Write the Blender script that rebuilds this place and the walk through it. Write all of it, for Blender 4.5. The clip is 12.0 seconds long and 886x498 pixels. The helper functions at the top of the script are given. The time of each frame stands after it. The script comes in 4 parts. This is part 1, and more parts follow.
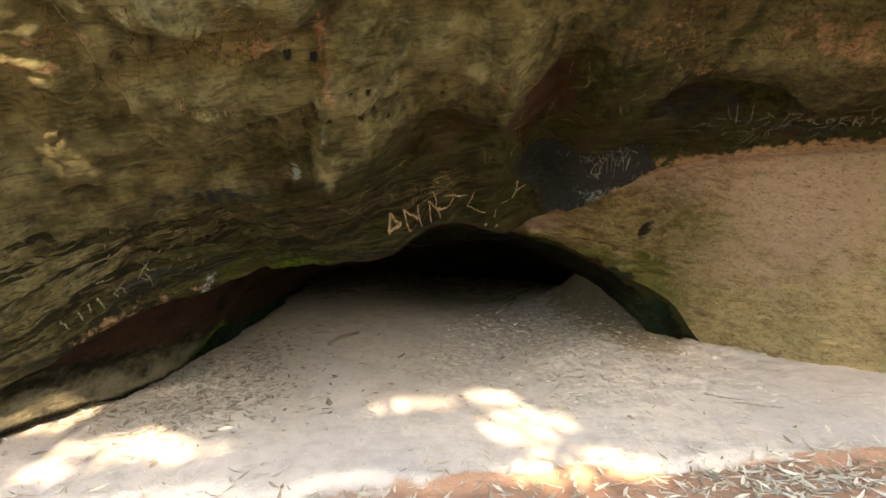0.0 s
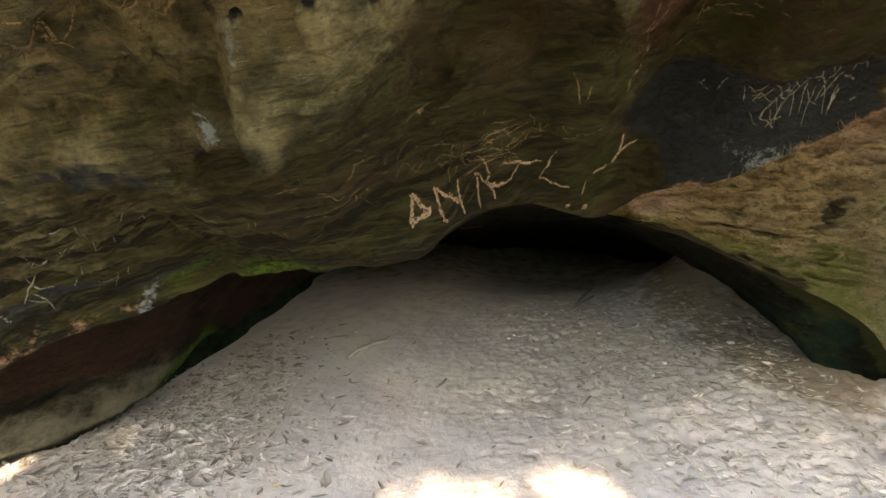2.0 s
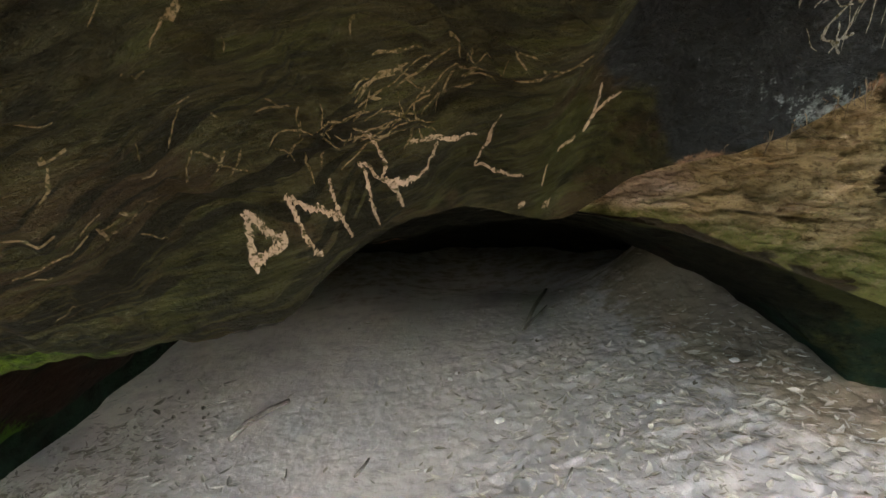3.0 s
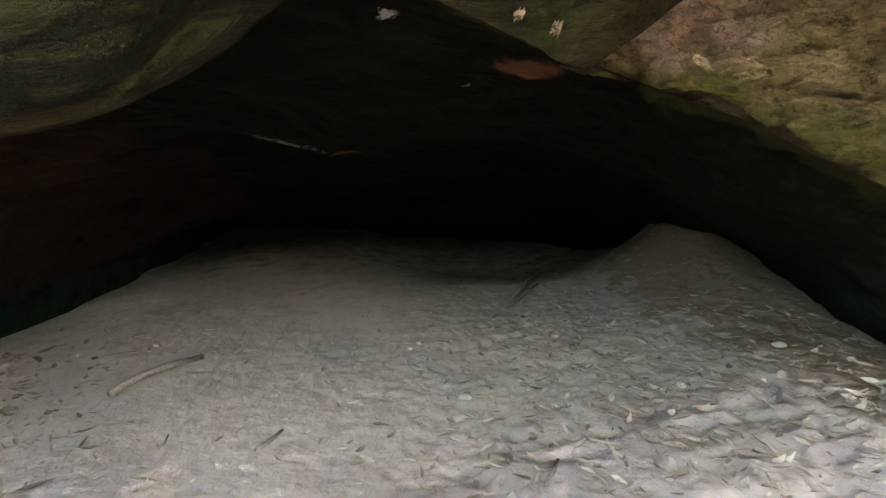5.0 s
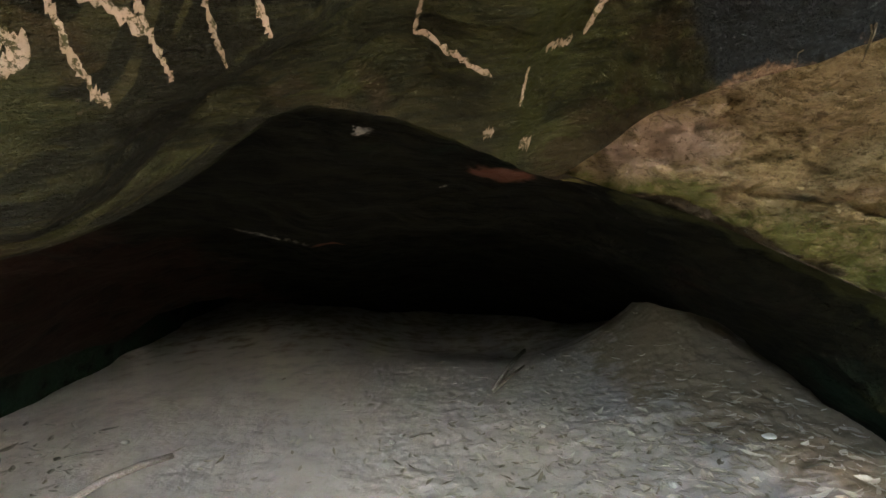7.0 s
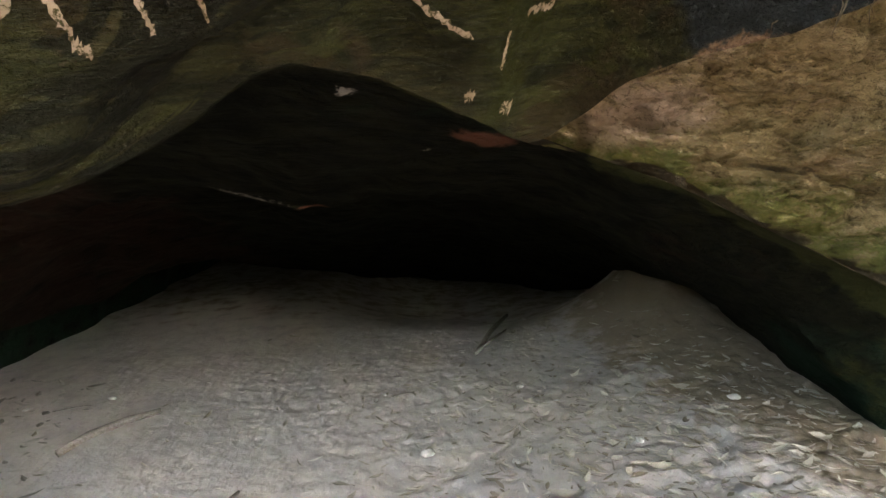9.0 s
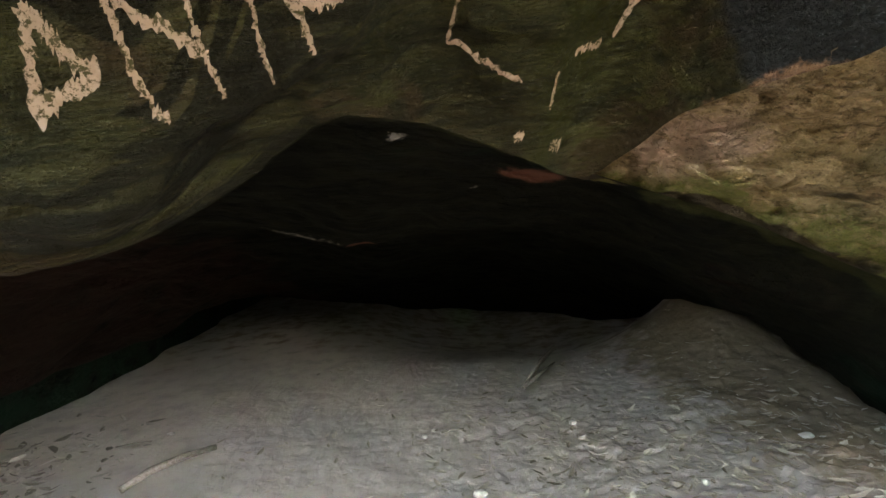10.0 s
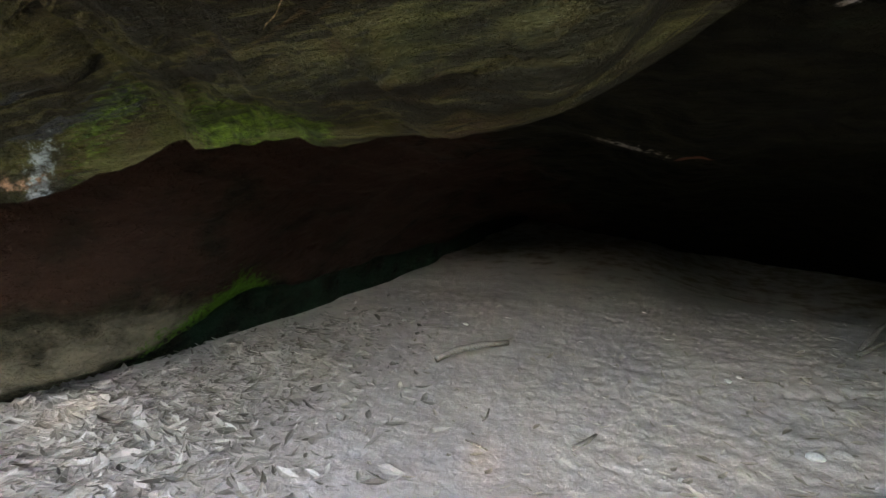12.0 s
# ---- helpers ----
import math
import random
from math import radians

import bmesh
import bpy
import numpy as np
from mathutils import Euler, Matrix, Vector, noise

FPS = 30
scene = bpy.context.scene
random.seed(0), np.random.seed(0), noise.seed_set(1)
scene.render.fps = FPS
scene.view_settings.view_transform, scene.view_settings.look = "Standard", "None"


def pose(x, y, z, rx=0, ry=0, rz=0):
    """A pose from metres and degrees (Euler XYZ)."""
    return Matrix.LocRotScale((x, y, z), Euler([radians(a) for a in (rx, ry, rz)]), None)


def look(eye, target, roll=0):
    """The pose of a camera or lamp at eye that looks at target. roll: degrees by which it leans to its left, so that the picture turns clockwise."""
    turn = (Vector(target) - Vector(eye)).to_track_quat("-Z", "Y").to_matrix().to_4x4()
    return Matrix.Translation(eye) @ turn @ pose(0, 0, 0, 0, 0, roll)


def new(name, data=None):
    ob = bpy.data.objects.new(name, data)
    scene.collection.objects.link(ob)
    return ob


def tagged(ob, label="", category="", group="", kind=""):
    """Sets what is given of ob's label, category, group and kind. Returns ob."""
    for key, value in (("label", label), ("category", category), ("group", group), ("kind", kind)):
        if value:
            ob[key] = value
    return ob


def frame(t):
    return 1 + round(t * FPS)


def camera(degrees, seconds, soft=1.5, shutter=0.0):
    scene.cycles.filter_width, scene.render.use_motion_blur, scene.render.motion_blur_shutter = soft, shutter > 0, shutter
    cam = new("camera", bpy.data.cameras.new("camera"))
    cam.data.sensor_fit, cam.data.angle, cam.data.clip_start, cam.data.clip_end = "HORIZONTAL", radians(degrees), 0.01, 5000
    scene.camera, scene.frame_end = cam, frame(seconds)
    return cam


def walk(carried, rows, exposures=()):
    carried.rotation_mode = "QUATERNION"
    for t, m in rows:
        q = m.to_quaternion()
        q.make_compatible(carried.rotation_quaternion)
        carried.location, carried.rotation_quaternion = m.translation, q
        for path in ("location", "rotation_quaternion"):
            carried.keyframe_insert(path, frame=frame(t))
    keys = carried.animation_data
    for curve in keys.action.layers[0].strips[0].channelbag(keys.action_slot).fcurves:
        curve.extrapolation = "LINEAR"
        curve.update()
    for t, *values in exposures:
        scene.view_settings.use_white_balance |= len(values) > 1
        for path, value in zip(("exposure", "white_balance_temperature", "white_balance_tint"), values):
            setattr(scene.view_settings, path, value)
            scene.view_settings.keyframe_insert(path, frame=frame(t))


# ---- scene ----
cam = camera(81.9, 12.0)
PATH = [
    (0, (0.136, -0.013, 1.545), (0.108, 0.986, 1.503), 0.5),
    (0.5, (0.103, 0.255, 1.565), (0.017, 1.245, 1.458), 2.1),
    (1, (0.210, 0.653, 1.672), (0.055, 1.631, 1.535), 1.9),
    (1.5, (0.169, 1.096, 1.727), (0.005, 2.073, 1.590), 2.4),
    (2, (0.095, 1.681, 1.734), (-0.045, 2.662, 1.598), -0.2),
    (2.5, (0.096, 2.322, 1.714), (0.003, 3.309, 1.582), -3.3),
    (3, (0.112, 2.858, 1.725), (0.101, 3.846, 1.574), -4.7),
    (3.2, (0.147, 3.038, 1.694), (0.124, 4.025, 1.536), -3.5),
    (4.8, (0.205, 3.484, 1.143), (0.203, 4.479, 1.042), 1.8),
    (5, (0.221, 3.506, 1.149), (0.223, 4.499, 1.037), 0.7),
    (5.5, (0.272, 3.541, 1.182), (0.299, 4.529, 1.032), 0.4),
    (6, (0.344, 3.550, 1.244), (0.430, 4.539, 1.126), -1.7),
    (6.5, (0.358, 3.514, 1.283), (0.481, 4.506, 1.277), -1.0),
    (7, (0.258, 3.519, 1.261), (0.281, 4.519, 1.279), 0.1),
    (7.2, (0.191, 3.525, 1.240), (0.138, 4.523, 1.253), 0.6),
    (8.8, (0.263, 3.478, 1.243), (0.258, 4.477, 1.192), 1.7),
    (9, (0.278, 3.478, 1.242), (0.325, 4.476, 1.198), 1.1),
    (9.5, (0.359, 3.445, 1.270), (0.522, 4.432, 1.261), -0.0),
    (9.75, (0.356, 3.440, 1.274), (0.534, 4.424, 1.266), -0.2),
    (10, (0.244, 3.474, 1.272), (0.213, 4.474, 1.283), -0.3),
    (10.5, (0.078, 3.487, 1.247), (-0.148, 4.461, 1.235), 0.9),
    (11, (-0.031, 3.481, 1.195), (-0.368, 4.420, 1.132), 2.6),
    (11.5, (-0.062, 3.467, 1.157), (-0.452, 4.383, 1.060), 3.9),
    (12, (-0.141, 3.441, 1.129), (-0.592, 4.324, 1.001), 4.8),
]
walk(cam, [(t, look(eye, target, roll)) for t, eye, target, roll in PATH],
     exposures=[(0, 4.75, 9800, 12), (2, 5.05, 8300, 11), (3, 5.15, 7300, 11), (5, 5.2, 7400, 12), (6.5, 5.35, 7400, 13), (9.5, 5.35, 7400, 13), (10.5, 5.3, 7200, 12), (12, 5.2, 7000, 12)])

# ---- world, sun ----
SUN_DIR = Vector((0.30, -0.84, 0.50)).normalized()     # from the ground towards the sun
world = bpy.data.worlds.new("world")
scene.world = world
world.use_nodes = True
wn = world.node_tree.nodes
sky = wn.new("ShaderNodeTexSky")
sky.sky_type = "NISHITA"
sky.sun_disc = False
sky.sun_elevation = math.asin(SUN_DIR.z)
sky.sun_rotation = math.atan2(SUN_DIR.x, SUN_DIR.y)
world.node_tree.links.new(sky.outputs[0], wn["Background"].inputs[0])
wn["Background"].inputs[1].default_value = 0.15
sun = new("sun", bpy.data.lights.new("sun", "SUN"))
sun.data.energy, sun.data.angle, sun.data.color = 2.0, radians(0.9), (1.0, 0.90, 0.76)
sun.matrix_world = look(SUN_DIR * 40, (0, 0, 0))


# ---- numeric helpers ----
def hermite(xs, ys, x):
    """Smooth curve through a few stations, straight beyond them."""
    xs, ys, x = np.asarray(xs, float), np.asarray(ys, float), np.asarray(x, float)
    h = np.diff(xs)
    d = np.diff(ys) / h
    m = np.concatenate([[d[0]], (d[:-1] * h[1:] + d[1:] * h[:-1]) / (h[1:] + h[:-1]), [d[-1]]])
    i = np.clip(np.searchsorted(xs, x) - 1, 0, len(xs) - 2)
    t = np.clip((x - xs[i]) / h[i], 0, 1)
    out = ((2 * t**3 - 3 * t**2 + 1) * ys[i] + (t**3 - 2 * t**2 + t) * h[i] * m[i]
           + (3 * t**2 - 2 * t**3) * ys[i + 1] + (t**3 - t**2) * h[i] * m[i + 1])
    return out + m[0] * np.minimum(x - xs[0], 0) + m[-1] * np.maximum(x - xs[-1], 0)


def smooth(a, b, x):
    t = np.clip((x - a) / (b - a), 0, 1)
    return t * t * (3 - 2 * t)


def blob(x, y, cx, cy, rx, ry, turn=0.0):
    """A soft patch: 1 in the middle, 0.37 at its rim."""
    c, s = math.cos(radians(turn)), math.sin(radians(turn))
    a, b = (x - cx) * c + (y - cy) * s, (y - cy) * c - (x - cx) * s
    return np.exp(-((a / rx) ** 2) - (b / ry) ** 2)


def hashed(i, j, k):
    n = (i * 374761393 + j * 668265263 + k * 1274126177) & 0xFFFFFFFF
    n = ((n ^ (n >> 13)) * 1103515245) & 0xFFFFFFFF
    return ((n ^ (n >> 16)) & 0xFFFF) / 65535.0


def grain(x, y, z, seed=0):
    """Value noise in 3D, -1 to 1, over arrays."""
    x, y, z = np.broadcast_arrays(x, y, z)
    fx, fy, fz = np.floor(x), np.floor(y), np.floor(z)
    i, j, k = fx.astype(np.int64), fy.astype(np.int64), fz.astype(np.int64) + seed * 57
    u, v, w = x - fx, y - fy, z - fz
    u, v, w = (q * q * q * (q * (q * 6 - 15) + 10) for q in (u, v, w))
    total = 0
    for a in (0, 1):
        for b in (0, 1):
            for c in (0, 1):
                wt = (u if a else 1 - u) * (v if b else 1 - v) * (w if c else 1 - w)
                total = total + wt * hashed(i + a, j + b, k + c)
    return total * 2 - 1


def fbm(x, y, z, octaves=4, seed=0, gain=0.5):
    total, amp = 0, 1.0
    for n in range(octaves):
        total = total + amp * grain(x * 2**n, y * 2**n, z * 2**n, seed + n)
        amp *= gain
    return total


# ---- the plan: ground, overhang, boulder, vault ----
def floor_z(x, y):
    z = 0.10 + 0.075 * x + 0.075 * (np.maximum(y, 2.2) - 4) + 0.02 * np.maximum(np.minimum(y - 2.2, 0), -6)
    z = np.where(np.abs(x) > 4.5, z - 0.075 * (x - np.sign(x) * 4.5), z)
    z = z - 0.075 * np.maximum(y - 12, 0)
    z = z + 0.09 * np.exp(-(((x - 1.6) / 0.8) ** 2) - ((y - 5.2) / 0.8) ** 2)
    z = z - 0.06 * np.exp(-(((x - 0.1) / 0.7) ** 2) - ((y - 5.4) / 0.6) ** 2)
    z = z + 0.68 * np.exp(-np.sqrt(((x - 2.10) / np.where(x < 2.10, 0.40, 0.34)) ** 2 + ((y - 7.6) / 0.75) ** 2 + 0.004))
    z = z - 0.10 * np.exp(-(((x - 1.15) / 0.45) ** 2) - ((y - 8.3) / 0.6) ** 2)
    z = z - 0.26 * smooth(7.5, 9.3, y + 0.15 * x) * smooth(-1.2, 0.6, x) + 0.05 * np.maximum(np.minimum(y, 12) - 7.5, 0) * smooth(0.3, -1.2, x)
    z = z + 0.05 * np.exp(-(((x + 1.6) / 0.6) ** 2) - ((y - 6.6) / 0.7) ** 2)
    return z


def ground_z(x, y):
    """The ground with its trodden, lumpy surface."""
    near = np.exp(-(((x - 0.2) / 5) ** 4) - ((y - 4.5) / 5) ** 4)
    trod = 0.18 + 0.85 * smooth(-0.8, 1.6, x + 0.25 * (y - 5)) * smooth(7.4, 5.6, y) * smooth(3.6, 4.6, y) + 0.5 * blob(x, y, -2.2, 5.0, 0.6, 0.8)
    warp = 0.35 * grain(x * 2.1, y * 2.1, 0 * x, 61)
    lumps = fbm(x * 7.5 + warp, y * 7.5 - warp, 0 * x, 3, 5)
    clods = np.abs(fbm(x * 13 + 2 * warp, y * 13, 0 * x + 7, 3, 25))
    hollows = -np.clip(fbm(x * 8.5, y * 8.5 + warp, 0 * x + 3, 3, 9) - 0.38, 0, 1)
    z = floor_z(x, y) + near * trod * (0.010 * lumps + 0.008 * clods + 0.034 * hollows)
    z = z + near * 0.004 * (0.25 + trod) * fbm(x * 24, y * 27, 0 * x, 2, 17)
    z = z + near * 0.010 * fbm(x * 2.2, y * 2.4, 0 * x, 2, 19)
    step = 0.05 * smooth(0.06, -0.06, y - 3.02 - 0.06 * fbm(x * 2, 0 * x, 0 * x, 2, 71)) * smooth(4, 3, np.abs(x))
    return z - step


def lip_y(x):
    return hermite([-5, -4, -3, -2.4, -2, -1, -0.45, -0.28, 0, 0.2, 0.44, 0.62, 0.84, 1.18, 1.8, 3.1, 4.5],
                   [2.3, 2.95, 3.55, 4.0, 4.3, 4.5, 4.57, 4.64, 4.57, 4.74, 4.84, 4.97, 4.83, 4.62, 4.5, 4.2, 3.6], x)


def lip_z(x):
    z = hermite([-5, -4, -3.5, -2.9, -2.4, -2, -1.4, -1, -0.6, -0.42, -0.26, 0, 0.18, 0.4, 0.62, 0.84, 1.18, 1.8, 3.1, 4.5],
                [-0.6, -0.2, 0.1, 0.5, 0.85, 0.99, 1.19, 1.21, 1.26, 1.32, 1.44, 1.57, 1.59, 1.53, 1.50, 1.64, 1.72, 2.02, 2.2, 2.2], x)
    z = z + 0.012 * fbm(x * 7, 0 * x, 0 * x, 3, 83) * smooth(-0.2, -0.8, x) + 0.004 * fbm(x * 16, 0 * x, 0 * x, 2, 85)
    return z + 0.03 * smooth(-1.50, -1.54, x) * smooth(-2.1, -1.6, x)


def over_z(x, y):
    """Underside of the great overhang, in front of its lip."""
    d = np.maximum(lip_y(x) - y, 0)
    rise = hermite([-5, -3, -2, -1, -0.45, 0, 0.5, 0.7, 1.2, 2, 4], [0.3, 0.2, 0.13, 0.08, 0.06, 0.12, 0.20, 0.36, 0.28, 0.12, 0.1], x)
    slope = hermite([-5, -3, -2, -1, -0.45, 0, 0.5, 1.2, 2, 4], [0.9, 0.72, 0.49, 0.46, 0.49, 0.43, 0.42, 0.36, 0.36, 0.4], x)
    z = lip_z(x) + rise * (1 - np.exp(-d / 0.13)) + slope * d
    z = z + hermite([-1.3, -0.8, -0.46, -0.3, -0.1, 0.1], [0, 0.10, 0.19, 0.10, 0.01, 0], np.clip(x, -1.3, 0.1)) * smooth(4.32, 4.22, y) * smooth(3.3, 4.1, y)
    z = z - hermite([-0.6, -0.3, -0.15, -0.07, 0.1, 0.3], [0, 0.115, 0.10, 0.075, 0.03, 0], np.clip(x, -0.6, 0.3)) * np.exp(-(((y - 4.38) / 0.07) ** 2))
    return z + 0.95 * np.maximum(2.2 - y, 0) ** 2


PITS = [(-0.34, 2.69), (-0.19, 2.81), (-0.27, 2.78), (-0.22, 2.92), (0.05, 3.03), (0.05, 3.09), (0.04, 3.14), (-0.12, 3.14),
        (-0.19, 3.21), (-0.29, 3.09), (-0.61, 2.95), (-0.54, 2.92), (0.17, 3.38), (0.37, 3.42), (-0.05, 3.11), (0.11, 3.46),
        (-0.43, 2.97), (-0.43, 2.67), (-0.32, 2.85), (-0.59, 2.55), (-0.71, 2.51), (-0.45, 2.86), (-0.41, 2.83), (-0.37, 3.0),
        (-0.37, 2.77), (-0.21, 3.12)]


def over_relief(x, y):
    """Weathered, layered relief of the underside, with its ledges, blocks, hollow and pits, in metres."""
    d = lip_y(x) - y
    warp = 0.05 * fbm(x * 0.8, y * 0.8, 0 * x, 2, 41)
    s = d + warp + 0.05 * x
    left = 0.45 + 0.75 * smooth(0.3, -0.9, x)
    r = 0.055 * fbm(x * 1.1, y * 1.1, 0 * x, 2, 31) + 0.10 * smooth(0.9, 1.6, d) * np.abs(fbm(x * 1.5, y * 1.9, 0 * x, 3, 33))
    r = r + left * (0.016 * fbm(x * 1.3, s * 6, 0 * x, 2, 3) + 0.009 * fbm(x * 3.4, s * 24, 0 * x, 2, 11) * smooth(-0.3, 0.5, grain(x * 1.2, s * 2, 0 * x, 19) + 0.5 * smooth(0.9, 0.2, d)))
    r = r + 0.030 * np.abs(fbm(x * 2.7, y * 2.7, 0 * x, 3, 29)) + 0.008 * fbm(x * 12, y * 12, 0 * x, 3, 23)
    saw = (s * 6.5 + 0.9 * grain(x * 1.1, s * 1.5, 0 * x, 63) + 0.10 * grain(x * 9, s * 9, 0 * x, 65)) % 1.0
    r = r + 0.034 * (saw ** 2.5 - 0.3) * smooth(1.2, 0.5, d) * smooth(-0.35, -0.8, x) * smooth(-0.5, 0.3, grain(x * 0.9, s * 2.2, 0 * x, 67))
    r = r + 0.016 * (saw ** 3 - 0.25) * smooth(0.45, 0.1, d) * smooth(-0.9, -0.4, x) * smooth(0.15, -0.05, x)
    beds = (s * 13 + 1.4 * grain(x * 0.8, s * 2.0, 0 * x, 171) + 0.2 * grain(x * 7, s * 9, 0 * x, 173)) % 1.0
    r = r + 0.030 * (smooth(0.0, 0.85, beds) - smooth(0.85, 1.0, beds) - 0.4) * smooth(1.5, 0.8, d) * smooth(-0.1, -0.6, x) * smooth(-0.4, 0.3, grain(x * 1.1, s * 2.6, 0 * x, 175))
    n = 1.9 * fbm(x * 1.7, s * 3.3, 0 * x, 3, 111) + 0.5 * grain(x * 0.6, y * 0.6, 0 * x, 113)
    r = r + (0.022 + 0.022 * smooth(0.7, 1.3, d)) * (np.floor(n) + smooth(0.78, 1.0, n % 1.0))
    ledge_y = 3.2 + 0.05 * grain(x * 3, 0 * x, 0 * x, 51) + 0.04 * (x + 1.5)
    r = r + 0.11 * smooth(0.03, -0.03, y - ledge_y) * smooth(-0.84, -0.98, x) * smooth(-3.0, -2.2, x) * smooth(2.5, 3.1, y)
    r = r - 0.035 * smooth(0.03, -0.03, y - ledge_y - 0.28) * smooth(-0.95, -1.1, x) * smooth(-2.8, -2.2, x) * smooth(3.0, 3.35, y)
    left_edge = -0.60 - 0.31 * (y - 2.68) + 0.02 * grain(y * 9, 0 * y, 0 * y, 53)
    top_edge = 2.46 + 0.42 * np.maximum(x + 0.3, 0) + 0.02 * grain(x * 6, 0 * x, 0 * x, 55)
    panel = smooth(-0.02, 0.03, x - left_edge) * smooth(-0.03, 0.02, y - top_edge) * smooth(3.6, 3.0, y) * smooth(1.1, 0.6, x)
    r = r - 0.10 * panel
    r = r - 0.05 * smooth(0.03, -0.03, x - 0.46 - 0.1 * (y - 3.6)) * smooth(3.3, 3.6, y) * smooth(4.3, 4.0, y) * smooth(-0.8, 0.3, x)
    hollow = smooth(1.15, 0.85, np.sqrt(((x - 1.95) / 0.55) ** 2 + ((y - 3.78) / 0.16) ** 2) + 0.12 * grain(x * 5, y * 5, 0 * x, 57))
    r = r + 0.22 * hollow
    scoop = smooth(1.2, 0.7, np.sqrt(((x - 1.25) / 0.55) ** 2 + ((y - 4.42) / 0.16) ** 2) + 0.12 * grain(x * 4, y * 4, 0 * x, 59))
    r = r + 0.07 * scoop
    brow = smooth(2.95, 2.75, y - 0.12 * x + 0.06 * grain(x * 3, 0 * x, 0 * x, 77)) * smooth(0.7, 1.0, x)
    r = r + 0.09 * brow * np.abs(fbm(x * 2.6, y * 2.6, 0 * x, 2, 79))
    for n, (px, py) in enumerate(PITS):
        size = 0.013 + 0.011 * (n * 7 % 5) / 4
        r = r + 0.06 * np.exp(-((((x - px) ** 2 + (y - py) ** 2) / size**2) ** 2))
    return r * (1 - np.exp(-np.maximum(d, 0) / 0.04))


def roof_z(x, y):
    return over_z(x, y) + over_relief(x, y)


def boulder_lip(x):
    y = hermite([0.5, 0.62, 0.8, 1.25, 1.64, 1.9, 2.2, 2.6, 3.0, 3.3, 3.7, 4.5], [4.9, 4.97, 5.04, 5.08, 5.08, 5.07, 5.08, 5.08, 4.85, 4.5, 4.1, 3.4], x)
    z = hermite([0.5, 0.62, 0.84, 1.11, 1.34, 1.64, 1.9, 2.1, 2.3, 2.5, 2.7, 3.0, 4.5], [1.53, 1.51, 1.46, 1.38, 1.28, 1.15, 1.03, 0.93, 0.78, 0.50, 0.28, 0.12, 0.0], x)
    return y, z


def shelf_x(y):
    return -2.42 - 0.375 * ((5.1 - y) + np.sqrt((5.1 - y) ** 2 + 0.3)) + 0.05 * grain(y * 2.3, 0 * y, 0 * y, 121)


def vault_z(x, y):
    inner = hermite([-1.5, -0.75, -0.31, 0.1, 0.55, 1.0, 1.3, 1.8], [1.32, 1.36, 1.32, 1.385, 1.39, 1.31, 1.29, 1.15], np.clip(x, -1.6, 1.9))
    sill = 6.0 + 0.05 * grain(x * 2.6, 0 * x, 0 * x, 141)
    roof = hermite([4.2, 4.9, 5.4, 6.0], [1.62, 1.57, 1.50, 1.38], np.minimum(y, 6.0)) + (inner - 1.38) * smooth(4.9, 6.0, y)
    roof = roof + 0.15 * smooth(0.0, 0.22, y - sill) - 0.22 * np.maximum(y - 6.2, 0)
    f = floor_z(x, y)
    shelf = shelf_x(y)
    right_x = hermite([5, 5.3, 5.7, 6.1, 6.9, 7.5, 9], [2.30, 2.16, 2.19, 2.26, 2.42, 2.62, 2.9], y)
    left = np.clip((x - shelf) / 1.6, 0, 1)
    right = np.clip((right_x - x) / 1.7, -0.5, 1)
    arch = (1 - (1 - left) ** 2.2) * (1 - (1 - np.clip(right, 0, 1)) ** 2.3)
    high = 0.36 * smooth(2, -1.5, x) * (0.15 + 0.85 * smooth(4.5, 5.7, y))
    z = f + high + (roof - f - high) * arch
    z = z + 0.09 * smooth(0, -0.05, x - shelf) - 1.6 * smooth(-0.26, -0.46, x - shelf)
    return z + 1.5 * np.minimum(right, 0)


def vault_relief(x, y, z):
    bed = z + 0.30 * x + 0.1 * y
    r = 0.05 * fbm(x * 1.4, y * 1.4, z * 1.4, 2, 3) + 0.020 * fbm(x * 2, y * 2, bed * 11, 3, 7)
    return r + 0.006 * fbm(x * 11, y * 11, bed * 20, 2, 13)


def grid_mesh(name, X, Y, Z, material):
    rows, cols = X.shape
    me = bpy.data.meshes.new(name)
    n = np.arange(rows * cols).reshape(rows, cols)
    quads = np.stack([n[:-1, :-1], n[:-1, 1:], n[1:, 1:], n[1:, :-1]], -1).reshape(-1, 4)
    me.vertices.add(rows * cols)
    me.vertices.foreach_set("co", np.stack([X, Y, Z], -1).astype(np.float32).ravel())
    me.loops.add(quads.size)
    me.loops.foreach_set("vertex_index", quads.ravel().astype(np.int32))
    me.polygons.add(len(quads))
    me.polygons.foreach_set("loop_start", (np.arange(len(quads)) * 4).astype(np.int32))
    me.update(calc_edges=True)
    me.polygons.foreach_set("use_smooth", np.full(len(quads), True))
    me.materials.append(material)
    return me


def sheet(name, X, Y, Z, material):
    return new(name, grid_mesh(name, X, Y, Z, material))


def paint(ob, key, values):
    """A colour map, vertex by vertex: stains, growth, painted light and shade."""
    ob.data.attributes.new(key, "FLOAT", "POINT").data.foreach_set("value", np.clip(values, 0, 1).astype(np.float32).ravel())


def spread(lo, hi, n, mid, fine):
    """n stations from lo to hi, closest round mid."""
    a, b = math.asinh((lo - mid) / fine), math.asinh((hi - mid) / fine)
    return mid + fine * np.sinh(np.linspace(a, b, n))


